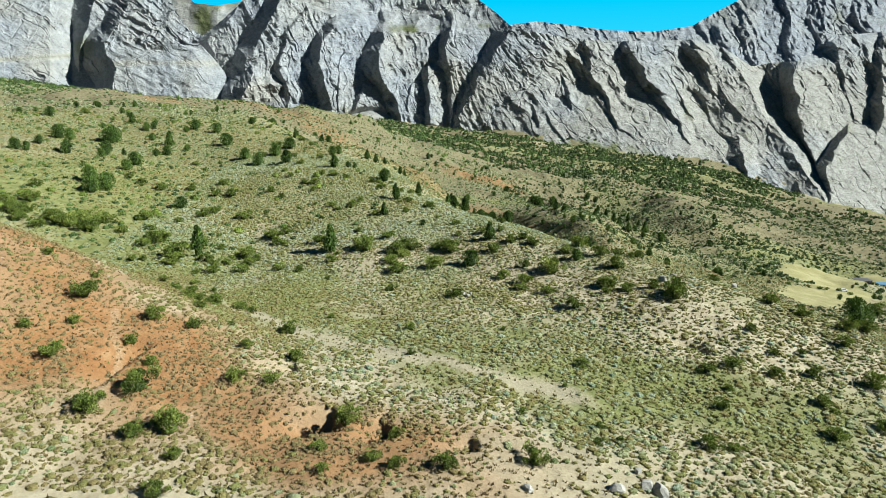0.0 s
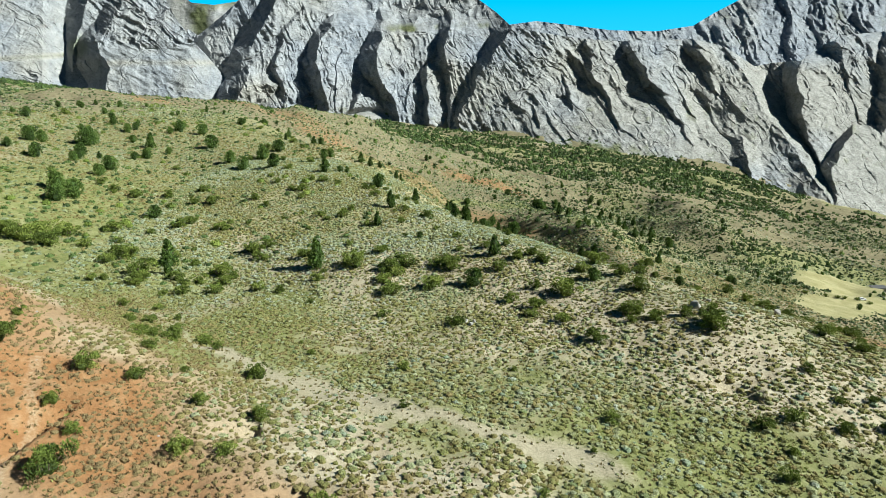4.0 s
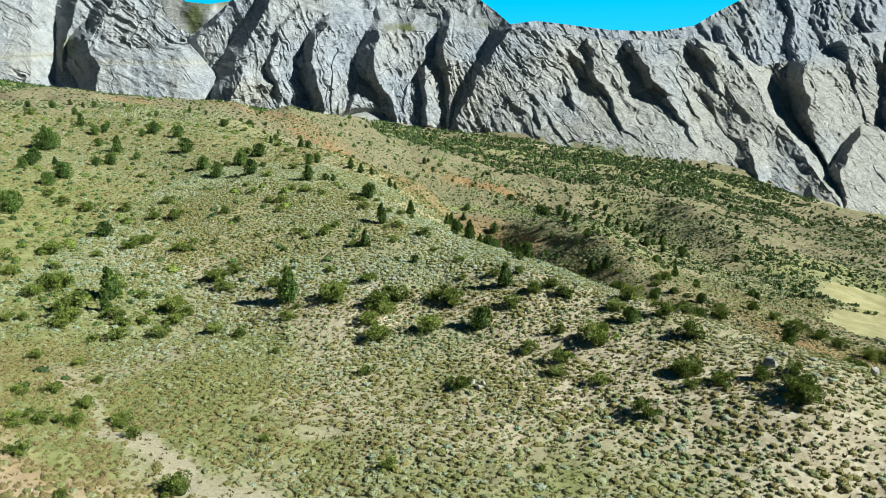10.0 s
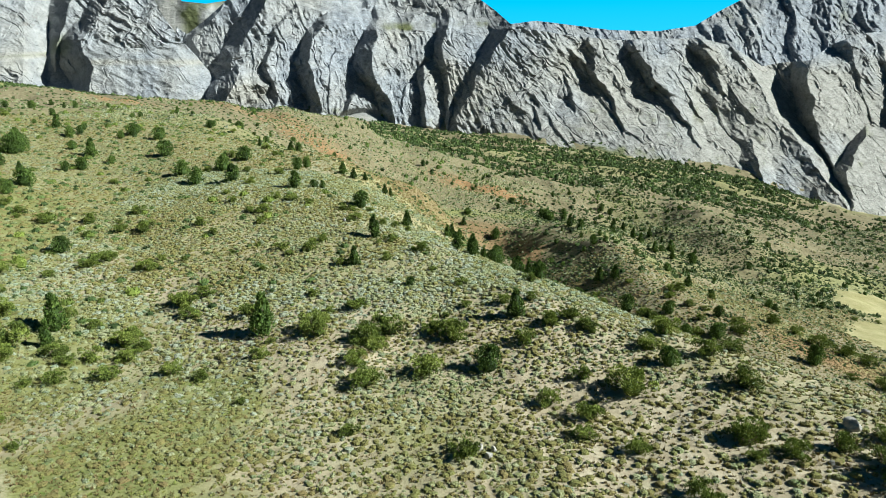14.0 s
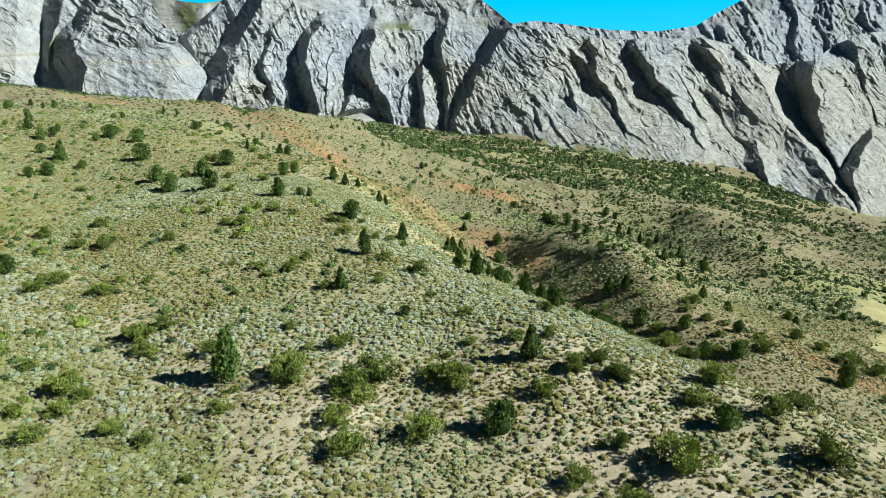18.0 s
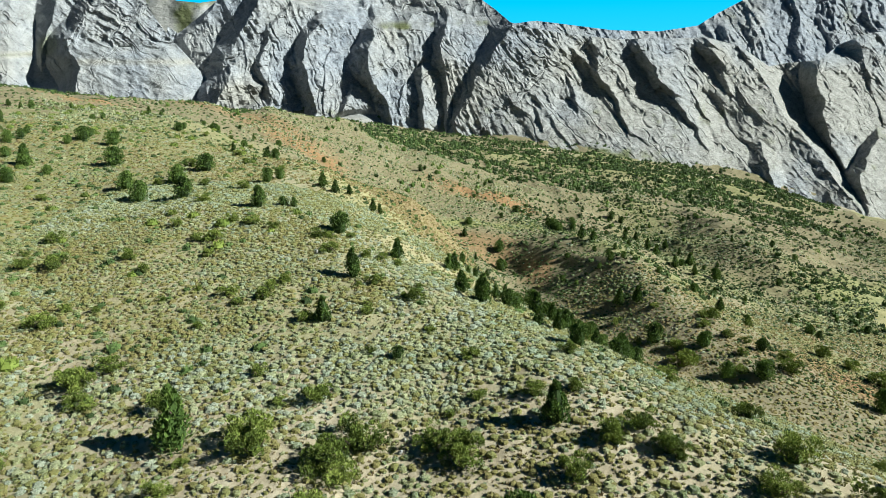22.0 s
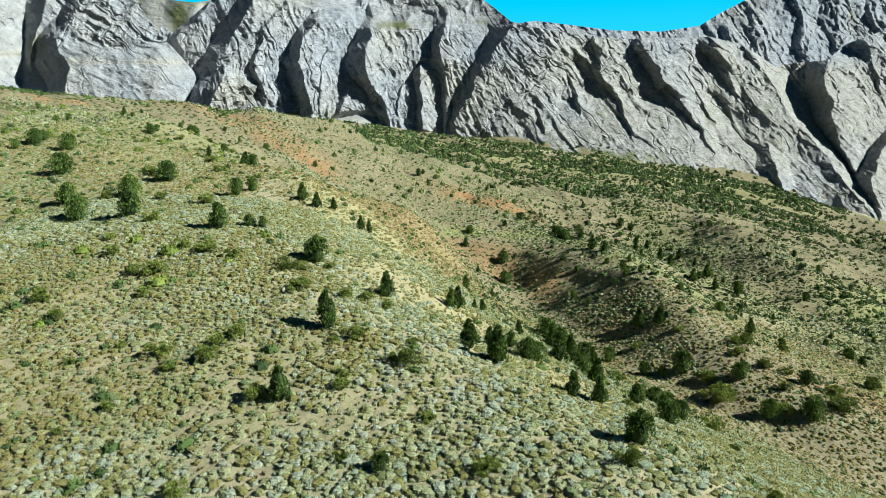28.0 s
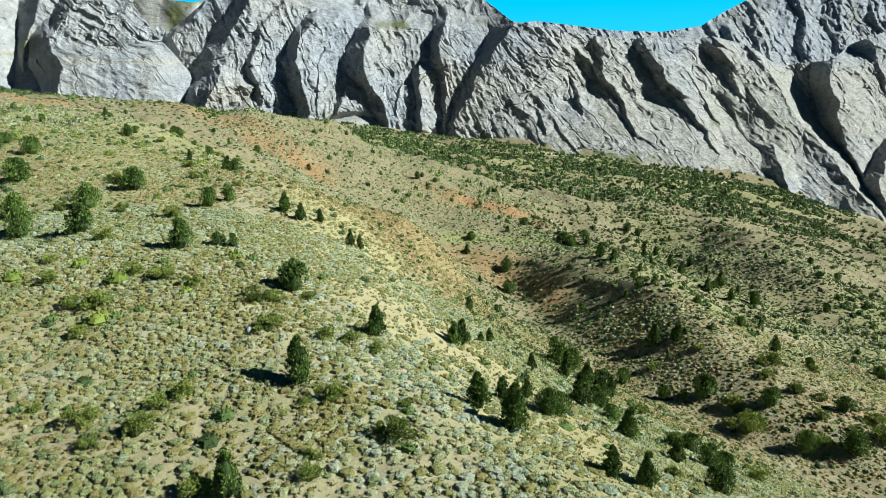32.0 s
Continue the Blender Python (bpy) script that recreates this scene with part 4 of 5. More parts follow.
stand("shrub", "spur nose", [(2.3, 143.6, 3.2), (12.2, 138.2, 2.9), (16.4, 141.7, 1.8), (21.3, 139.5, 1.8), (27.8, 135.1, 2.8), (18, 129.5, 2.4), (22.9, 125.9, 4.5), (12.9, 125, 2.7), (17.1, 121.9, 2.7), (15.6, 118, 2.1), (20.3, 114.6, 2.1), (2.9, 116.1, 2.8), (34.5, 132.6, 3.1), (38.9, 135.5, 2.4), (35.6, 124.8, 3.4), (30.7, 114.4, 3), (32.5, 114.8, 2.9), (30.5, 111.4, 1.7), (23.9, 106.8, 2.9), (34.4, 111.2, 2.3), (38.9, 112, 2.6), (43.7, 112.7, 2.3), (41.3, 108.3, 3.3), (137.7, 235.2, 5.9), (41.2, 106, 3.5), (94.6, 296.4, 5.1), (127.6, 237.5, 3.1)])
stand("rounded", "spur face", [(-4.5, 161, 1.7), (18.1, 164.8, 3.6)])
stand("shrub", "spur face", [(-42.9, 160.2, 3.7), (-40.2, 163.5, 2.8), (-39.1, 155.9, 1.8), (-20.6, 159.1, 2.1), (-29.8, 154.7, 2.8), (-32.5, 172.4, 1.4), (-13, 153.5, 2.7), (-7.8, 162.4, 1.3), (4.5, 151.7, 1.6), (10.3, 150.8, 2.2), (14.4, 150.8, 2.1), (15.9, 160.1, 2.1), (4.1, 159.6, 1.8), (16.5, 142.6, 2.6), (19.3, 143.7, 2.6), (20.6, 140.3, 2.3), (32.4, 150.2, 2.7), (31, 138.9, 3.6), (-10.2, 142.2, 4), (-17.3, 144.5, 3.5), (2.4, 142.1, 3), (-49.7, 178.5, 1.5), (-0.7, 168.4, 1.4), (-4.4, 179.8, 1.5), (-9.6, 176.2, 1.3), (89.4, 261.8, 3.9), (1.6, 149.7, 1.2), (-16.7, 153, 1.4)])
stand("pointed", "upper spur", [(-13, 187.8, 5), (-6.9, 201.8, 3.9), (-15.4, 172.5, 3.7)])
stand("rounded", "upper spur", [(-18.4, 211, 4.8)])
stand("shrub", "upper spur", [(-21.7, 205.3, 2.8), (-19.7, 206.8, 2), (-16.2, 209.1, 1.6), (-18.5, 197.8, 2.5), (-11.9, 197.8, 2.1), (-9.4, 198, 1.8), (-6.3, 196.9, 1.8), (-9.3, 185, 2.4), (-11.8, 184, 1.1), (-23.3, 186.1, 2.2), (-25.3, 184.5, 2), (-31.2, 182.8, 2.3), (-25.6, 180.4, 2.7), (-29, 178.9, 1.5), (-3.2, 179.2, 2.6), (-2.7, 184.5, 1.2), (-9.4, 173.9, 1.8), (-17.7, 172.9, 2.2), (-43.1, 203.4, 2.1), (-40.4, 203.7, 2.9), (-39.5, 197.2, 2.1), (-39.1, 211.4, 2.6), (-35.3, 210.2, 2.7), (-30.5, 208.7, 2.1), (-49, 209.3, 2.3), (-52.6, 215.2, 1.9)])
stand("pointed", "upper hillside", [(-28.6, 251.9, 4), (-25, 248.4, 3.4), (-21.7, 251, 2.8), (-15.3, 245.2, 3.3), (-13.8, 247.2, 2.9)])
stand("rounded", "upper hillside", [(-101.6, 293.2, 5.1), (-88.8, 266.6, 5.5), (-73.6, 241.2, 5), (-65.5, 230, 5.2), (-63, 245.4, 5.2), (-54.8, 227.3, 5.1), (-60.9, 259.2, 5.1), (-41.6, 247.3, 4), (-40.2, 254.7, 3.5), (-36.6, 220.6, 4.9), (-32.2, 223.3, 2.3), (-30, 223.5, 2.3), (-99.2, 340.2, 3.9), (-99.4, 346.7, 2.7), (-69.2, 266.9, 1.7), (-113.4, 302.5, 3.1)])
stand("shrub", "upper hillside", [(-66.7, 243.9, 2.7), (-48.8, 223, 2.8), (-66.2, 264.5, 3.4), (-54.8, 241.2, 2.3), (-44.2, 238.1, 2.9), (-43.1, 270.8, 1.7), (-91.7, 347.9, 2.7), (-87, 365.8, 2.4), (-79.8, 368.1, 2.4), (-63.7, 297.4, 2.7), (-56.3, 279.1, 2.4)])
stand("pointed", "east brink", [(4.3, 187.4, 3.7), (7.5, 184.4, 4.8), (7.5, 193.8, 2.8), (10.8, 199, 2.6), (15.7, 225.4, 3.1), (2.7, 209.7, 3.3), (3.8, 211, 3.7), (6.9, 218.4, 1.9), (9.1, 227.3, 2.5), (7.3, 253.4, 3.4), (26.2, 247.8, 5.7), (31.5, 251.3, 5.1), (20.6, 213, 5), (37.7, 254.8, 4.9), (24.5, 203.2, 4.2), (69.9, 319.3, 6.6), (75.3, 315.4, 6.5), (15.7, 180.1, 2.9), (18.5, 179.3, 3.6), (30, 201, 3.3)])
stand("rounded", "east brink", [(12.7, 195.2, 3.2), (14.2, 196.7, 2.9), (26.6, 258.5, 5.6), (29.3, 234.3, 4.5), (25.2, 212.3, 2.9), (62.3, 289.1, 4.6), (72.3, 286.3, 7.3), (34.3, 212.5, 2.8), (39.2, 217.9, 3.7), (31.9, 193.5, 3.6), (37.9, 208.4, 3.9)])
stand("shrub", "east brink", [(75.7, 270.8, 7.2)])
stand("rounded", "gully floor", [(84.6, 276.6, 5.3), (85, 261.1, 5.4), (94.2, 258.2, 6.1), (101.3, 273.5, 4.7), (41, 210.3, 3.9), (36.8, 289, 6.6), (35.5, 255.5, 5.1), (55.5, 303.3, 5.2)])
stand("shrub", "gully floor", [(51.8, 220.9, 3.8), (93.4, 280.6, 3.7), (98.8, 278.7, 2.9), (97.9, 264.3, 2.8), (91.6, 295, 3.8), (88.7, 287.4, 3.4), (42.1, 249, 3.2), (67.7, 288.4, 3.6), (76.9, 279.3, 4.6), (92.9, 269.4, 3.5), (106.4, 269.6, 4), (25.5, 190.8, 1.6), (104.2, 261.9, 6), (79, 307.1, 2.7), (65.6, 307.1, 3.5)])
stand("pointed", "middle ridge", [(75.6, 408.3, 7.2), (129, 447.5, 7.5), (130.3, 467.5, 6.9), (142.1, 430.1, 7.5), (107.4, 316.9, 5.5), (139.2, 462.6, 6.2), (68.6, 466.9, 5.9), (119.5, 394.4, 6.2), (127.2, 389, 5.6), (130.7, 491.8, 5.9), (125.2, 495.9, 5.2)])
stand("rounded", "middle ridge", [(34.8, 424.3, 6.9), (34.6, 409.9, 6.6), (39.6, 398.3, 3.7), (80.2, 403.1, 5.5), (141.3, 396.8, 6.5), (70.7, 461.7, 7.3), (72.6, 456.7, 6.4), (83, 462.4, 5.2), (77.6, 388.9, 3.1), (70.7, 352.5, 2.7), (80.8, 352.7, 3.2), (89.8, 497.5, 4.4), (122.4, 521.4, 6.3), (127.6, 515.2, 5.4), (104, 333.1, 4), (92.4, 341.9, 3.1), (81.5, 378.2, 3.6)])
stand("shrub", "middle ridge", [(112.6, 304.8, 2.9)])


stand("shrub", "meadow edge", [(182.5, 318.9, 2.2), (193.7, 319.6, 2.2), (199.5, 319.1, 2.2), (202.2, 318, 2.2), (208.8, 318.3, 2.2), (213, 315, 2.2)])
stand("rounded", "meadow edge", [(249.2, 396.6, 2.6)])


stand("shrub", "flank of the red hill", [(-44.9, 104.3, 1.8), (-44.1, 108.6, 2), (-39, 94.5, 2), (-38.6, 97.5, 2.2), (-36.9, 99.9, 2.4), (-34.4, 104.4, 2), (-31.1, 100.1, 1.8), (-35.1, 89.3, 1.8), (-18.3, 102.2, 1.2), (-4.7, 97.2, 1.6)])


# ---- plants that dot the farther slopes ----
def dots(kind, place, count, box, low, high, seed, clear=4.0):
    r = np.random.default_rng(seed)
    made = 0
    for _ in range(count * 30):
        x, y = r.uniform(box[0], box[1]), r.uniform(box[2], box[3])
        if made == count:
            break
        if ripple(x, y, 22, seed) < r.uniform(-0.9, 0.6) or abs(x) > 0.74 * y + 8 or cliff(x, y) > 0:
            continue
        if min(((x - p) ** 2 + (y - q) ** 2 for p, q, _ in PLANTS), default=99) < clear**2:
            continue
        tall = r.uniform(low, high) * (0.75 + 0.5 * r.random())
        plant(kind, x, y, tall, f"{'small ' if tall < 2.5 else ''}{KINDS[kind][4]} on the {place}", f"{KINDS[kind][2]}s on the {place}")
        made += 1


dots("rounded", "upper hillside", 34, (-210, -45, 270, 460), 1.8, 4.2, 3)
dots("pointed", "upper hillside", 8, (-200, -45, 270, 460), 2.4, 4.4, 4)
dots("rounded", "middle ridge", 36, (-20, 180, 300, 560), 2.0, 4.5, 6)
dots("pointed", "middle ridge", 24, (10, 190, 300, 560), 2.4, 5.0, 7)
dots("shrub", "slope beyond the red hill", 16, (-130, -48, 122, 200), 1.0, 2.2, 12, 2.0)
dots("rounded", "middle ridge", 30, (100, 260, 300, 560), 1.6, 3.6, 13)
dots("shrub", "spur face", 10, (-80, 50, 120, 215), 0.8, 1.5, 10)
dots("shrub", "grassy hollow", 8, (-45, 75, 62, 112), 0.7, 1.4, 11)


# ---- low growth that nobody could count ----
def dome(rings, sides):
    """A low rounded cushion, a little uneven."""
    prof = [(0.94, -0.1), (1.0, 0.25), (0.66, 0.78)] if rings > 1 else [(1.0, 0.0), (0.76, 0.68)]
    v, f = lathe(prof, sides, 0.24)
    top, last = len(v), len(prof) - 1
    v = np.vstack([v, [[rng.uniform(-0.15, 0.15), rng.uniform(-0.15, 0.15), rng.uniform(0.92, 1.05)]]])
    f = np.vstack([f, [(last * sides + q, last * sides + (q + 1) % sides, top) for q in range(sides)]])
    return v * np.array([1, 1, 0.62]), f


def tuft(count, size, spread_out=0.85, tall=0.7, blade=0.5):
    n = rng.normal(0, 1, (count, 3))
    n[:, 2] = np.abs(n[:, 2])
    n /= np.linalg.norm(n, axis=1, keepdims=True)
    c = n * np.array([spread_out, spread_out, tall]) * rng.uniform(0.65, 1.05, (count, 1))
    return sprigs(c, n, np.full(count, size), 0.6, blade)


def mixed(count, size, rings, sides):
    """A cushion: a dome with sprigs standing out of it."""
    v, f = dome(rings, sides)
    w, g = tuft(count, size, 0.98, 0.64, 0.25)
    return np.vstack([v * 0.9, w]), np.vstack([f, g + len(v)])


def scatter(name, label, category, templates, x, y, size, tone, mat, flat=1.0, sink=0.05, smooth=False):
    """One object of kind stuff: every plant or stone is a turned, scaled copy of one of the templates."""
    kind = rng.integers(0, len(templates), len(x))
    z = height(x, y)
    turn = rng.uniform(0, 6.28, len(x))
    wide = size * rng.uniform(0.8, 1.25, len(x))
    verts, tris, tones, base = [], [], [], 0
    for k, (v, f) in enumerate(templates):
        i = np.nonzero(kind == k)[0]
        c, s = np.cos(turn[i])[:, None], np.sin(turn[i])[:, None]
        px, py = v[:, 0] * wide[i, None], v[:, 1] * size[i, None]
        gx, gy = x[i, None] + px * c - py * s, y[i, None] + px * s + py * c
        p = np.stack([gx, gy, z[i, None] + (v[:, 2] * flat - sink) * size[i, None]], -1)
        verts.append(p.reshape(-1, 3))
        tris.append((f[None] + (base + np.arange(len(i)) * len(v))[:, None, None]).reshape(-1, 3))
        tones.append(np.repeat(tone[i], len(v)))
        base += len(i) * len(v)
    ob = new(name, raw_mesh(name, np.concatenate(verts), np.concatenate(tris), mat, np.concatenate(tones), smooth))
    return tagged(ob, label, category, kind="stuff")


def spots(gap, box, keep, jitter=0.48):
    """Jittered grid of places in a box, thinned by keep(x, y) in 0 to 1, within the wedge that the flight looks over."""
    gx, gy = np.meshgrid(np.arange(box[0], box[1], gap), np.arange(box[2], box[3], gap))
    x = gx.ravel() + rng.uniform(-jitter, jitter, gx.size) * gap
    y = gy.ravel() + rng.uniform(-jitter, jitter, gx.size) * gap
    ok = (np.abs(x) < 0.74 * y + 6) & (rng.random(x.size) < keep(x, y) * (1 - meadow(x, y))) & (cliff(x, y) < 0.02)
    return x[ok], y[ok]


def cover(x, y):
    thin = np.maximum(paleness(x, y) * 1.1, np.maximum(1.2 * meadow(x, y), 0.55 * brink_grass(x, y)))
    return np.clip(0.72 + 0.06 * np.clip((y - 130) / 10, 0, 1) + 0.25 * np.clip((y - 190) / 40, 0, 1) + 0.35 * fractal(x, y, 9, 2, 91) + 0.2 * fractal(x, y, 40, 2, 92) + 0.1 * redness(x, y) + 0.2 * np.clip((y - 150) / 20, 0, 1) - 0.05 * grassiness(x, y) * (y < 130) - thin, 0.04, 1)


def cushion_tone(x, y):
    """Mostly straw and olive; grey-green in drifts, greener where the ground is grassy."""
    lush = np.clip(grassiness(x, y) * 1.2, 0, 1)
    t = rng.random(len(x))
    drift = fractal(x, y, 13, 2, 55)
    plain_tone = np.where(t < 0.62 - 0.35 * drift + 0.25 * np.clip((135 - y) / 20, 0, 1) - 0.22 * np.clip((y - 112) / 15, 0, 1) * (past_brink(x, y) < 4), 0.08 + 0.42 * np.maximum(rng.random(len(x)), np.where((y > 114) & (y < 260), 0.45, 0)), np.where(rng.random(len(x)) < 0.15 + 0.55 * np.clip((y - 108) / 20, 0, 1) * (y < 260), np.where(rng.random(len(x)) < 0.5, 0.58, 0.92), 0.52 + 0.48 * rng.random(len(x)) ** 1.3))
    return np.clip(np.where(rng.random(len(x)) < lush * 0.6, 0.3 + 0.3 * t, plain_tone) * (1 - 0.8 * np.clip(redness(x, y), 0, 1)) - 0.2 * redness(x, y), -0.3, 1)


def nearby(a, b):
    return (np.abs(a) < 78) & (b < 245)


x, y = spots(0.63, (-80, 80, 50, 246), lambda a, b: cover(a, b) * nearby(a, b))
near = [mixed(11, 0.2, 1, 7) for _ in range(14)]
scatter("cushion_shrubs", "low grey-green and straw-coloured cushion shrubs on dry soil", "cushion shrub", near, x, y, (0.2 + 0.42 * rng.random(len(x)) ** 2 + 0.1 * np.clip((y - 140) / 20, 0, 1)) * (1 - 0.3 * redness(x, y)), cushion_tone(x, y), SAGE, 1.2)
gx, gy = np.meshgrid(np.arange(-170, 171, 2.3), np.arange(-60, 200, 2.3))
x, y = gx.ravel() + rng.uniform(-1.1, 1.1, gx.size), gy.ravel() + rng.uniform(-1.1, 1.1, gx.size)
side = (np.abs(x) > 0.74 * y + 6) | (y < 50)
x, y = x[side], y[side]
scatter("cushion_shrubs", "low olive cushion shrubs behind and beside the flight", "cushion shrub", [mixed(4, 0.36, 1, 5) for _ in range(5)], x, y, 0.35 + 0.6 * rng.random(len(x)) ** 2, cushion_tone(x, y), SAGE, 0.95, smooth=True)
x, y = spots(0.72, (-80, 80, 50, 246), lambda a, b: (0.55 + 0.3 * redness(a, b)) * nearby(a, b) * (1 - 0.5 * paleness(a, b)))
scatter("dry_grass", "small dry grass tufts between the cushion shrubs", "grass", [tuft(7, 0.5, 0.8, 0.5) for _ in range(8)], x, y, 0.14 + 0.2 * rng.random(len(x)), np.clip(cushion_tone(x, y) - 0.12, 0, 0.85), SAGE)
x, y = spots(1.2, (-210, 190, 50, 345), lambda a, b: cover(a, b) * ~nearby(a, b))
middle = [mixed(7, 0.28, 1, 5) for _ in range(8)]
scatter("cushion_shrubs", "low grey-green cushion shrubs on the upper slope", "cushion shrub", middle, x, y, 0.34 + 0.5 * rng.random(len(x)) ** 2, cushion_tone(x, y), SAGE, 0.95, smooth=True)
x, y = spots(1.9, (-430, 440, 330, 660), lambda a, b: 0.85 * cover(a, b) * np.clip(0.6 + 0.9 * fractal(a, b, 45, 3, 66), 0.15, 1))
scatter("cushion_shrubs", "low olive cushion shrubs dotted over far slopes", "cushion shrub", [mixed(4, 0.5, 1, 5) for _ in range(5)], x, y, 0.5 + 0.8 * rng.random(len(x)) ** 2, 0.3 + 0.45 * rng.random(len(x)), SAGE, smooth=True)
x, y = spots(3.6, (-290, 70, 105, 520), lambda a, b: np.where((b < 150) & (a > -45), 0, 1) * np.clip(0.55 * np.clip((b - 150) / 90, 0.35, 1.2) + 0.8 * patch(a, b, -115, 175, 45, 42) + 0.5 * fractal(a, b, 34, 3, 64), 0, 1) * (np.abs(a + 0.25 * b) > -1))
scatter("low_bushes", "low dark green bushes scattered over the upper slope", "bush", [mixed(40, 0.2, 1, 6) for _ in range(7)], x, y, 0.45 + 0.6 * rng.random(len(x)) ** 1.6, rng.random(len(x)), WOODS, 1.25)
x, y = spots(2.5, (-60, 440, 255, 720), lambda a, b: np.clip(0.42 + 0.75 * fractal(a, b, 38, 3, 67), 0.08, 1) * (a > 10 + 0.1 * (b - 255)))
scatter("low_bushes", "low dark green bushes dotted over the far ridges", "bush", [mixed(9, 0.36, 1, 6) for _ in range(6)], x, y, 0.4 + 0.75 * rng.random(len(x)) ** 2, 0.85 * rng.random(len(x)), WOODS, 1.2)
x, y = spots(9.5, (-260, 440, 290, 780), lambda a, b: np.clip(0.3 + 0.5 * fractal(a, b, 50, 2, 63), 0, 1) * ((a > 170) | (b > 470)))
scatter("juniper_wood", "dark junipers scattered over the far slopes", "tree", [(v * np.array([1, 1, 1.5]), f) for v, f in (mixed(22, 0.34, 2, 7) for _ in range(6))], x, y, 0.7 + 1.1 * rng.random(len(x)) ** 1.5, rng.random(len(x)) * 0.8, JUNIPER, 1.5)

x, y = spots(0.85, (-80, 95, 44, 135), lambda a, b: np.clip(grassiness(a, b) * 1.25 - paleness(a, b) + 0.3 * fractal(a, b, 7, 2, 33), 0.03, 1) * 0.8)
blades = [tuft(12, 0.34, 0.7, 0.75) for _ in range(6)]
scatter("grass_tufts", "yellow-green grass tufts in the hollow", "grass", blades, x, y, 0.16 + 0.22 * rng.random(len(x)), np.clip(0.25 + 0.55 * rng.random(len(x)) + 0.25 * fractal(x, y, 11, 2, 34), 0, 1), GRASS)

x, y = spots(9.0, (-200, -28, 150, 430), lambda a, b: np.clip(0.3 + 0.6 * fractal(a, b, 40, 2, 65) + 0.3 * patch(a, b, -110, 175, 45, 42), 0, 1) * (past_brink(a, b) < -12) * ((a < -48) | (b > 200)))
scatter("low_bushes", "leafy olive-green bushes scattered over the western slopes", "bush", [(v * np.array([1, 1, 1.15]), f) for v, f in (mixed(90, 0.17, 2, 8) for _ in range(6))], x, y, 0.75 + 0.75 * rng.random(len(x)), 0.1 + 0.45 * rng.random(len(x)), SHRUB, 1.2)
x, y = spots(2.1, (10, 215, 205, 475), lambda a, b: np.clip(0.75 + 0.5 * fractal(a, b, 24, 3, 69), 0.2, 1) * (past_brink(a, b) > 14))
scatter("low_bushes", "small olive bushes all over the eastern gully slopes", "bush", [mixed(10, 0.3, 1, 5) for _ in range(6)], x, y, 0.36 + 0.4 * rng.random(len(x)) ** 1.5, 0.25 + 0.75 * rng.random(len(x)), WOODS, 1.25)
x, y = spots(3.4, (-430, -230, 400, 580), lambda a, b: np.clip(1.5 * patch(a, b, -335, 490, 80, 60) + 0.3 * fractal(a, b, 20, 2, 68), 0, 1))
scatter("low_bushes", "dense dark green bushes on the western hill", "bush", [mixed(14, 0.36, 1, 6) for _ in range(6)], x, y, 0.7 + 1.0 * rng.random(len(x)) ** 2, 0.9 * rng.random(len(x)), WOODS, 1.2)

x, y = spots(6.4, (60, 430, 320, 720), lambda a, b: np.clip(0.5 + 0.9 * fractal(a, b, 48, 3, 71), 0.06, 1) * (past_brink(a, b) > 20))
scatter("low_bushes", "rounded dark green bushes with cast shadows on the eastern ridges", "bush", [(v * np.array([1, 1, 1.2]), f) for v, f in (mixed(34, 0.28, 2, 7) for _ in range(6))], x, y, 0.8 + 0.9 * rng.random(len(x)) ** 1.6, 0.8 * rng.random(len(x)), WOODS, 1.3)

# woods and thickets on the bench under the cliffs
x, y = spots(4.6, (-620, 480, 600, 1160), lambda a, b: np.clip(0.42 + 0.9 * grassiness(a, b) + 0.6 * fractal(a, b, 55, 3, 61), 0.03, 1))
scatter("thicket", "dark green thickets and bushes under the cliffs", "thicket", [mixed(16, 0.4, 2, 7) for _ in range(6)], x, y, 1.1 + 2.0 * rng.random(len(x)) ** 2, rng.random(len(x)), WOODS, 1.5)
x, y = spots(4.2, (60, 260, 330, 600), lambda a, b: np.clip(grassiness(a, b) * 0.9 - 0.25 + 0.4 * fractal(a, b, 25, 2, 62), 0, 1))
scatter("thicket", "bright green bushes along the second gully", "thicket", [mixed(20, 0.36, 2, 7) for _ in range(6)], x, y, 0.8 + 1.2 * rng.random(len(x)) ** 2, 0.4 + 0.6 * rng.random(len(x)), WOODS, 1.3)


# ---- stones ----
def stone_material():
    m, n, l, bsdf = material("pale_limestone")
    v = coords(n, l)
    g, h = grain(n, l, v, 1.5, 8, 0.65), grain(n, l, v, 9, 6, 0.7)
    c = ramp(n, l, g, (0.3, (0.27, 0.26, 0.235)), (0.7, (0.50, 0.485, 0.44)))
    l.new(mix(n, l, 0.5, c, ramp(n, l, h, (0.3, (0.5, 0.49, 0.47)), (0.6, (1.0, 1.0, 1.0))), "MULTIPLY"), bsdf.inputs["Base Color"])
    bsdf.inputs["Roughness"].default_value = 0.9
    bump(n, l, bsdf, h, 0.7, 0.1)
    return m


STONE = stone_material()


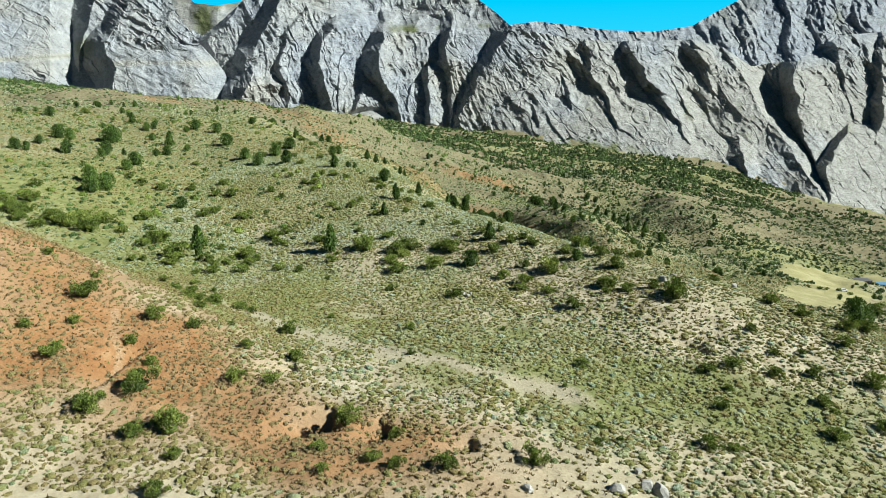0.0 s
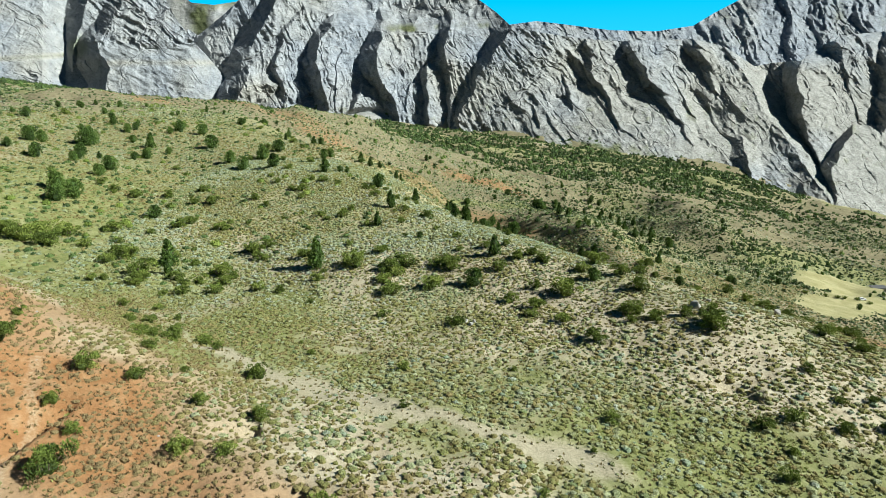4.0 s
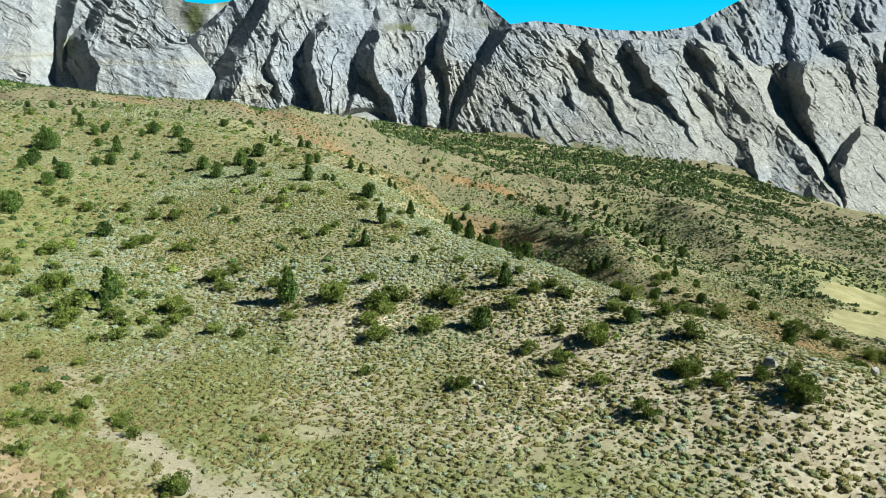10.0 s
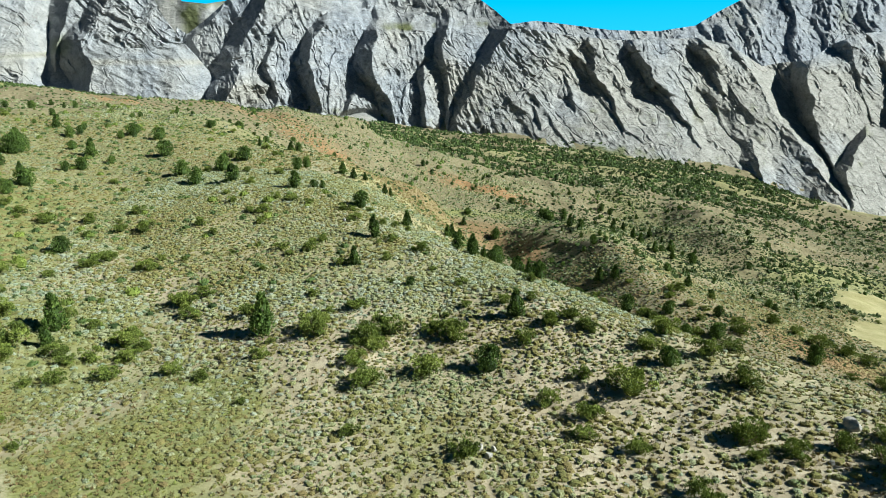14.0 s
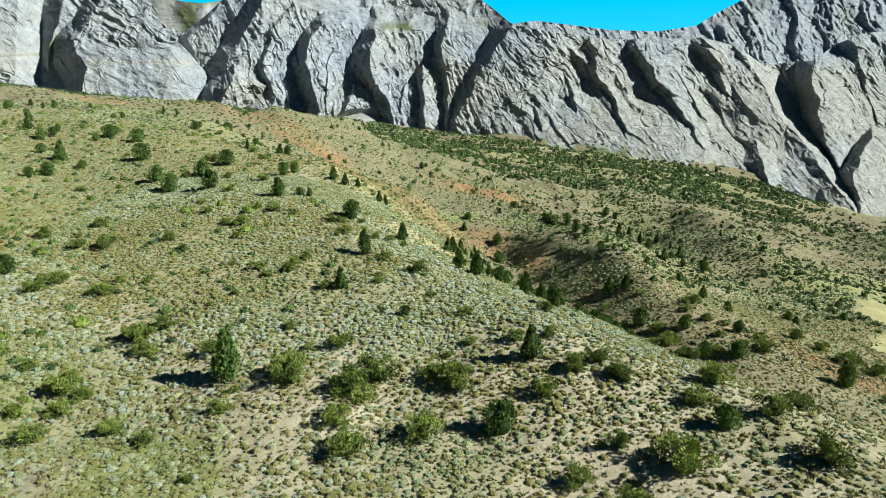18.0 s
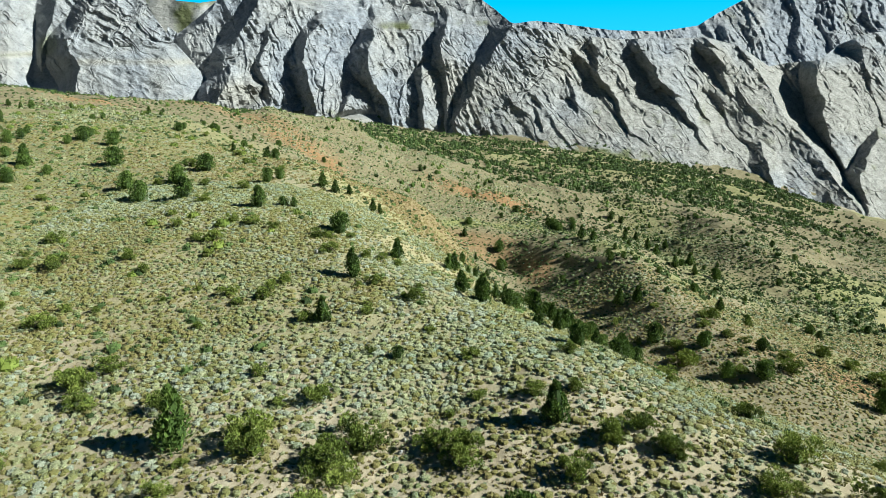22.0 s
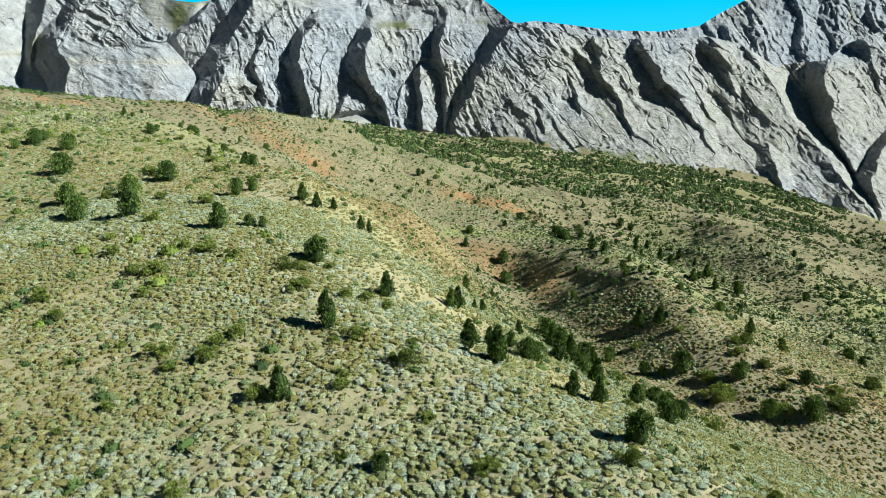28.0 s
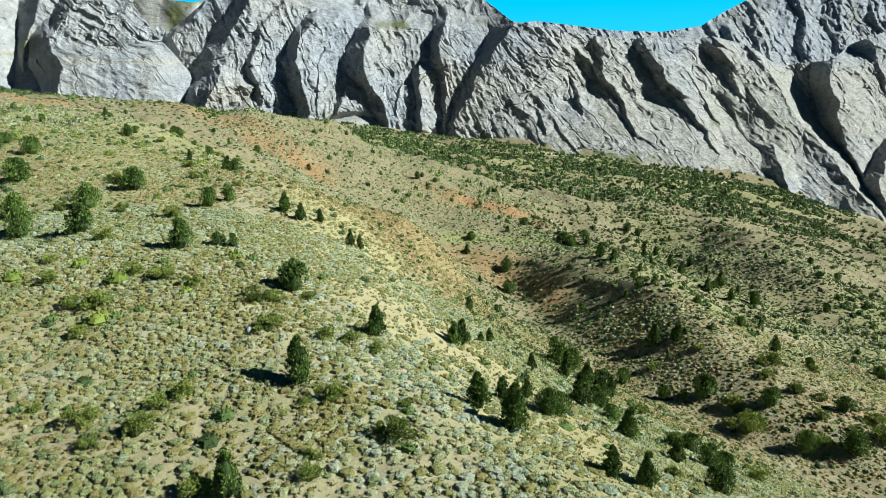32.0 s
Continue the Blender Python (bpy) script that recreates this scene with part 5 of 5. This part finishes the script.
def rock_shape(seed, steps=3):
    """An angular boulder about one metre across: a ball cut by random planes and roughened."""
    r = random.Random(seed)
    bm = bmesh.new()
    bmesh.ops.create_icosphere(bm, subdivisions=steps, radius=0.62)
    cuts = [(Vector((r.uniform(-1, 1), r.uniform(-1, 1), r.uniform(-0.4, 1))).normalized(), r.uniform(0.3, 0.5)) for _ in range(9)]
    for v in bm.verts:
        for n, d in cuts:
            over = v.co.dot(n) - d
            if over > 0:
                v.co -= n * over
        v.co += noise.noise_vector(v.co * 3 + Vector((seed, 0, 0))) * 0.06
    me = bpy.data.meshes.new("boulder")
    bm.to_mesh(me)
    bm.free()
    me.materials.append(STONE)
    return me


def boulder(x, y, wide, tall, seed, words):
    ob = new("boulder", rock_shape(seed))
    ob.matrix_basis = Matrix.LocRotScale((x, y, float(height(x, y)) + 0.22 * tall), Euler((0.1 * seed, 0.07 * seed, seed)), (wide, wide * 0.75, tall))
    return tagged(ob, words, "boulder", "pale boulders")


# east, north, width, height
BOULDERS = [(16.9, 54.6, 1.6, 1), (20.1, 55.6, 1.5, 1), (21.4, 54.7, 1.9, 1.1), (8.2, 52.8, 1.1, 0.8), (20.1, 57.9, 1.1, 0.8), (42.1, 115.4, 1.9, 1.4), (45.4, 118.4, 0.8, 0.7), (56, 116.3, 1.2, 1), (4.5, 117.1, 0.9, 0.6), (5.3, 115.3, 1.1, 0.7), (5.9, 116.5, 0.8, 0.6), (36.8, 109.9, 0.6, 0.6), (-3.3, 144.6, 0.54, 0.44), (16.4, 141.4, 0.3, 0.33), (-20.6, 197.7, 0.72, 0.39), (-18.2, 187.7, 0.48, 0.28), (-20.8, 184.8, 0.48, 0.28), (-36.4, 182.6, 0.54, 0.33), (-3, 146.2, 0.48, 0.39), (18, 132.9, 0.36, 0.28)]
for k, (x, y, wide, tall) in enumerate(BOULDERS):
    boulder(x, y, wide, tall, k + 3, "large pale limestone boulder on the dry slope" if wide > 1.4 else "small pale limestone boulder among cushion shrubs")

x, y = spots(2.4, (-90, 95, 44, 240), lambda a, b: np.clip(0.10 + 0.5 * paleness(a, b) + 0.3 * fractal(a, b, 12, 2, 77), 0, 0.6))
pebbles = []
for k in range(5):
    bm = bmesh.new()
    bmesh.ops.create_icosphere(bm, subdivisions=1, radius=0.6)
    for v in bm.verts:
        v.co *= rng.uniform(0.7, 1.15)
    bm.verts.index_update()
    pebbles.append((np.array([v.co[:] for v in bm.verts]), np.array([[v.index for v in f.verts] for f in bm.faces])))
    bm.free()
scatter("loose_stones", "small pale loose stones on the soil", "stones", pebbles, x, y, 0.1 + 0.28 * rng.random(len(x)) ** 3, rng.random(len(x)), STONE, 0.6)


# ---- the yard in the eastern meadow: sheds and parked cars ----
def part(name, bm, mat, parent, label=""):
    me = bpy.data.meshes.new(name)
    bm.to_mesh(me)
    bm.free()
    me.materials.append(mat)
    ob = new(name, me)
    ob.parent = parent
    return tagged(ob, label) if label else ob


def box(x0, x1, y0, y1, z0, z1, bevel=0.0, taper=0.0):
    bm = bmesh.new()
    bmesh.ops.create_cube(bm, size=1)
    for v in bm.verts:
        k = 1 - taper if v.co.z > 0 else 1
        v.co = Vector(((x0 + x1) / 2 + v.co.x * (x1 - x0) * k, (y0 + y1) / 2 + v.co.y * (y1 - y0) * k, z0 if v.co.z < 0 else z1))
    if bevel:
        bmesh.ops.bevel(bm, geom=bm.edges[:], offset=bevel, segments=2, affect="EDGES")
    return bm


def plain(name, colour, rough=0.6, metal=0.0, spots_scale=3.0):
    m, n, l, bsdf = material(name)
    g = grain(n, l, coords(n, l), spots_scale, 6, 0.65)
    l.new(ramp(n, l, g, (0.3, tuple(0.75 * c for c in colour)), (0.7, colour)), bsdf.inputs["Base Color"])
    bsdf.inputs["Roughness"].default_value, bsdf.inputs["Metallic"].default_value = rough, metal
    return m


WALL, ROOF, DARK = plain("mud_plaster", (0.46, 0.40, 0.32), 0.9), plain("dark_roof_sheet", (0.10, 0.095, 0.09), 0.6), plain("dark_opening", (0.03, 0.03, 0.03), 0.5)
PAINT, CANVAS, TYRE, GLASS = plain("white_car_paint", (0.75, 0.76, 0.77), 0.3), plain("blue_tarpaulin", (0.10, 0.22, 0.34), 0.7), plain("tyre_rubber", (0.03, 0.03, 0.03), 0.9), plain("car_glass", (0.04, 0.05, 0.06), 0.1)


def shed(x, y, turn, long, deep, tall, wall, roof, words):
    root = new("shed")
    a, b = long / 2, deep / 2
    part("wall", box(-a, a, -b, b, -0.8, tall, 0.03), wall, root)
    bm = box(-a - 0.35, a + 0.35, -b - 0.35, b + 0.35, tall + 0.004, tall + 0.22, 0.03)
    for v in bm.verts:
        v.co.z += 0.12 * (v.co.y + b)
    part("roof", bm, roof, root, "low sloping roof")
    part("door", box(-0.5, 0.5, -b - 0.05, -b + 0.02, 0.0, 1.95), DARK, root, "dark plank door")
    for k in (-a * 0.62, a * 0.62):
        part("window", box(k - 0.4, k + 0.4, -b - 0.04, -b + 0.02, 0.9, 1.6), GLASS, root)
    root.matrix_basis = pose(x, y, float(height(x, y)), 0, 0, turn)
    return tagged(root, words, "shed", "sheds in the meadow yard")


def car(x, y, turn, paint, words):
    root = new("car")
    body = part("body", box(-2.1, 2.1, -0.85, 0.85, 0.32, 0.95, 0.12), paint, root)
    cabin = box(-1.35, 1.0, -0.76, 0.76, 0.93, 1.5, 0.1, 0.18)
    part("cabin", cabin, paint, root)
    for s in (-1, 1):
        part("side_window", box(-1.05, 0.75, s * 0.72 - 0.02, s * 0.72 + 0.02, 1.02, 1.36), GLASS, root)
    part("windscreen", box(0.86, 0.92, -0.6, 0.6, 1.02, 1.38), GLASS, root)
    for u in (-1.3, 1.3):
        for s in (-0.82, 0.82):
            bm = bmesh.new()
            bmesh.ops.create_cone(bm, segments=16, radius1=0.33, radius2=0.33, depth=0.22, cap_ends=True, matrix=Matrix.Translation((u, s, 0.33)) @ Matrix.Rotation(math.pi / 2, 4, "X"))
            part("wheel", bm, TYRE, root)
    root.matrix_basis = pose(x, y, float(height(x, y)), 0, 0, turn)
    return tagged(root, words, "car", "cars in the meadow yard")


shed(262.6, 379, 8, 9.5, 4.5, 2.4, DARK, ROOF, "long dark shed with a low roof beside the gravel yard")
shed(270, 372, -6, 6.0, 4.0, 2.2, WALL, CANVAS, "mud-plastered shed under a blue tarpaulin roof")
car(261, 364, 15, PAINT, "white parked car on the pale gravel yard")
car(246, 349, 75, DARK, "dark parked car on the pale gravel yard")
car(215.5, 324.9, 5, PAINT, "white parked car on the meadow grass")
plant("rounded", 72, 104, 5.2, "tall dark green juniper tree on the eastern brink", "trees on the eastern brink", 1.2)
